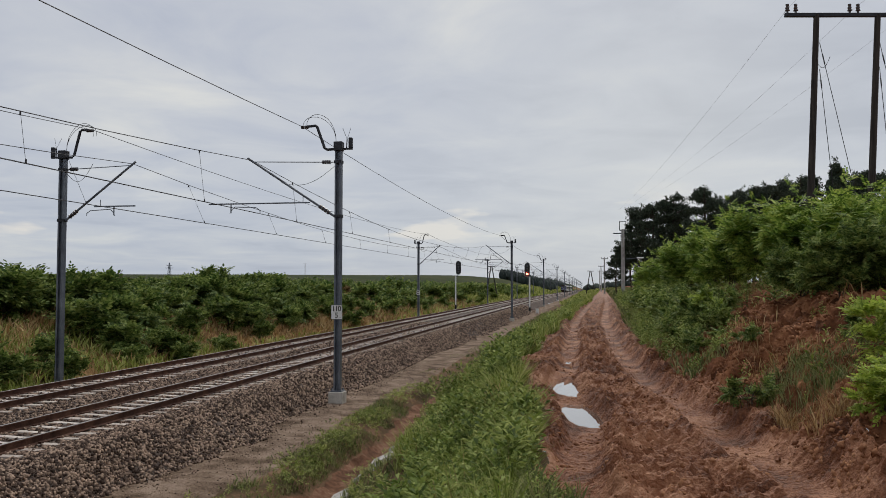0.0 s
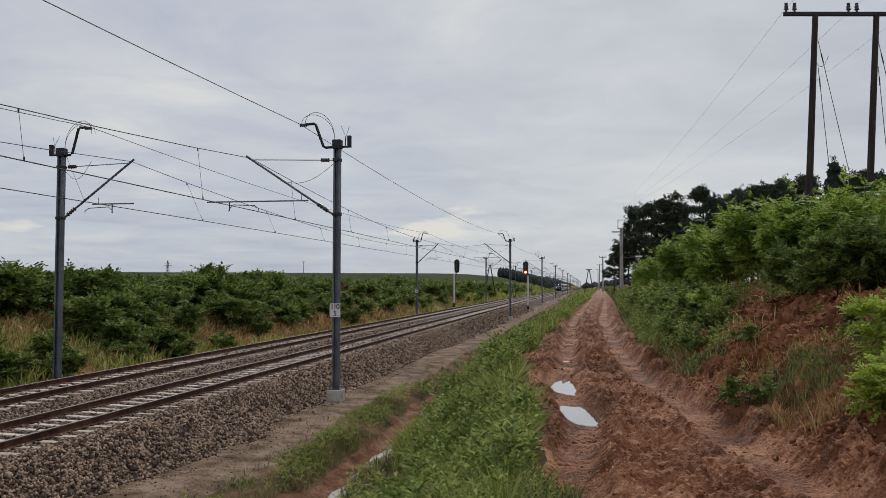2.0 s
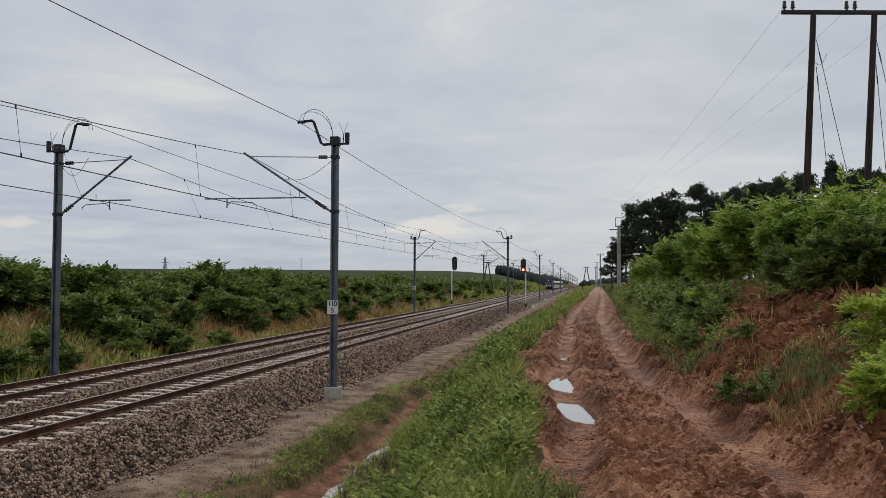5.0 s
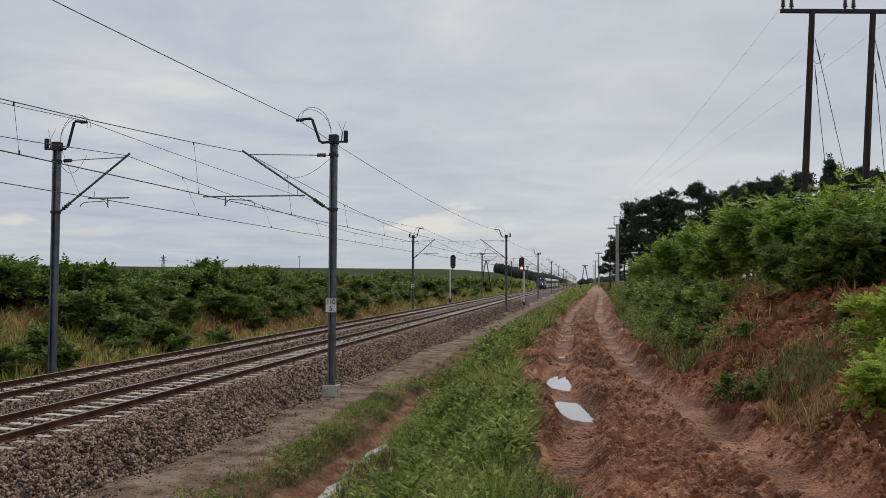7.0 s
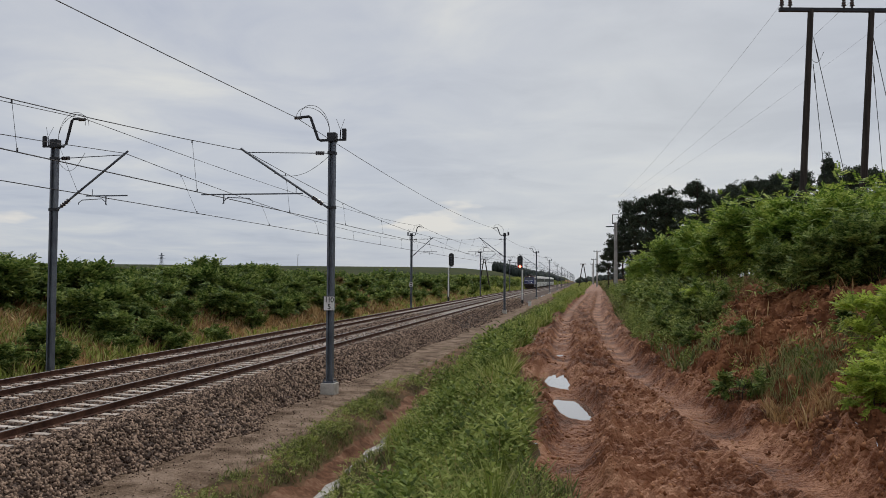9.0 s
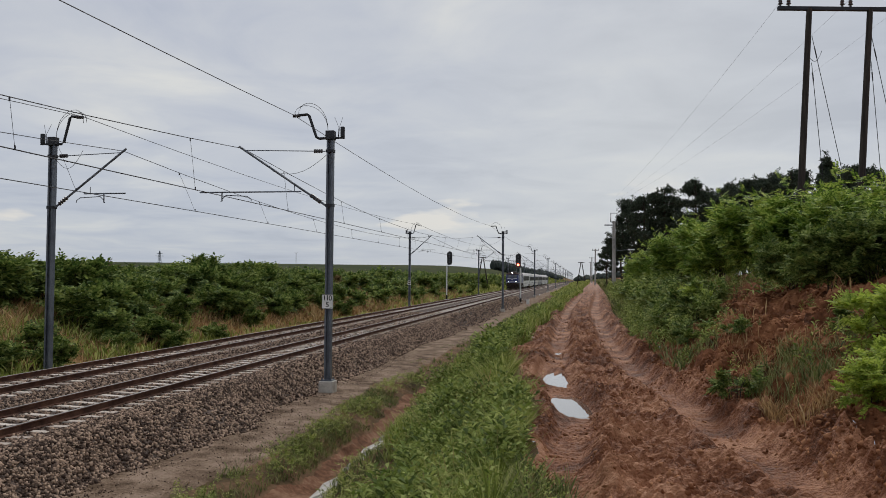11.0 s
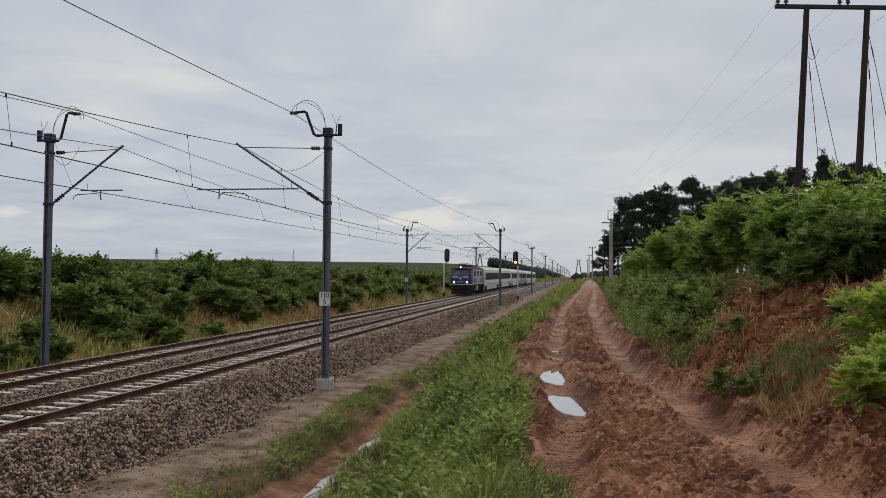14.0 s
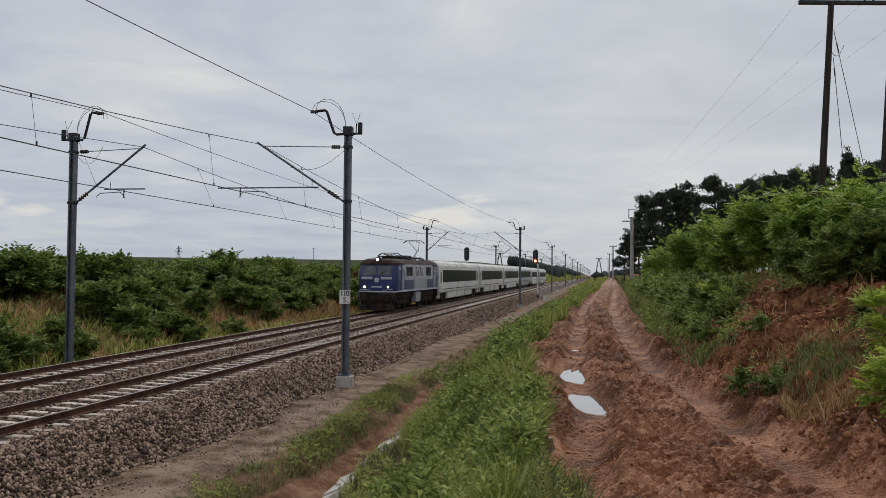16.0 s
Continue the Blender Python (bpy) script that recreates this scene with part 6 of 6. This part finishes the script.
def clods():
    """Lumps of earth on the cart track and the bank."""
    rng = np.random.default_rng(22)
    tv = np.array([(1, 0.1, 0.1), (-0.9, 0.25, -0.1), (0.2, 0.8, 0.15), (-0.15, -0.85, -0.1), (0.25, 0.1, 0.6), (-0.1, -0.1, -0.6)], float)
    tf = np.array([(0, 2, 4), (2, 1, 4), (1, 3, 4), (3, 0, 4), (2, 0, 5), (1, 2, 5), (3, 1, 5), (0, 3, 5)])
    Vs, Fs, o = [], [], 0
    for xa, xb, ya, yb, n, r in ((-1.0, 1.8, 6, 16, 2200, 0.028), (-1.0, 1.8, 16, 40, 1800, 0.036), (1.6, 3.2, 6.5, 20, 7000, 0.030), (2.4, 5.5, 9, 24, 10000, 0.040), (-1.3, -0.7, 7, 30, 2500, 0.022)):
        u, y = rng.uniform(xa, xb, n), rng.uniform(ya, yb, n)
        keep = fbm(u * 1.5, y * 1.2, 77, 3) > 0.45
        u, y = u[keep], y[keep]
        n = len(u)
        x = across(u, y)
        dry = np.ones(n, bool)
        for px, py, rx, ry, k in POCKETS:
            dry &= ((x - px - k * (y - py)) / (rx * 1.3)) ** 2 + ((y - py) / (ry * 1.2)) ** 2 > 1
        x, y, u = x[dry], y[dry], u[dry]
        n = len(u)
        z = height(x, y, u) - r * 0.25
        Q = np.linalg.qr(rng.normal(size=(n, 3, 3)))[0] * (r * rng.uniform(0.4, 1.7, (n, 1, 1))) * rng.uniform(0.6, 1.3, (n, 1, 3))
        V, F = join_copies(tv, tf, Q, np.stack([x, y, z], -1))
        Vs.append(V)
        Fs.append(F + o)
        o += len(V)
    tagged(new("earth_clods", fast_mesh("earth_clods", np.concatenate(Vs), np.concatenate(Fs), M_CLOD)), "loose lumps of red-brown earth", "earth", "", "stuff")


M_CLOD = surface("earth_clod", [(0.13, 0.052, 0.024), (0.23, 0.098, 0.046), (0.36, 0.18, 0.092)], 2.0, 22, 0.9, 0.5, per=0.35, spec=0.1)
clods()

for tr in TRACKS:
    for k in range(10, 306):
        ob = new("sleeper", SLEEPER)
        ob.parent = tr
        y = 0.6 * k
        ob.location = (0, y, float(dip(y)))


# ---- what moves ----
def nose(t):
    """Where the locomotive's front stands along the track: it slows a little as it nears."""
    return 57.4 + 26.4 * (16 - t) + 0.075 * (16 - t) ** 2


def motions():
    times = [0, 2, 4, 6, 8, 10, 12, 13, 14, 15, 16]
    for ob, back in [(LOCO, 0.0)] + [(c, 15.95 + 26.4 * k) for k, c in enumerate(COACHES)]:
        walk(ob, [(t, pose(TRACK_FAR, nose(t) + back, float(dip(nose(t) + back + 8)))) for t in times])
    # the locomotive's wheels roll without slipping
    for w, y, r in WHEELS:
        walk(w, [(k / 30, pose(0, y, r, math.degrees((nose(0) - nose(k / 30)) / r))) for k in range(481)])


motions()
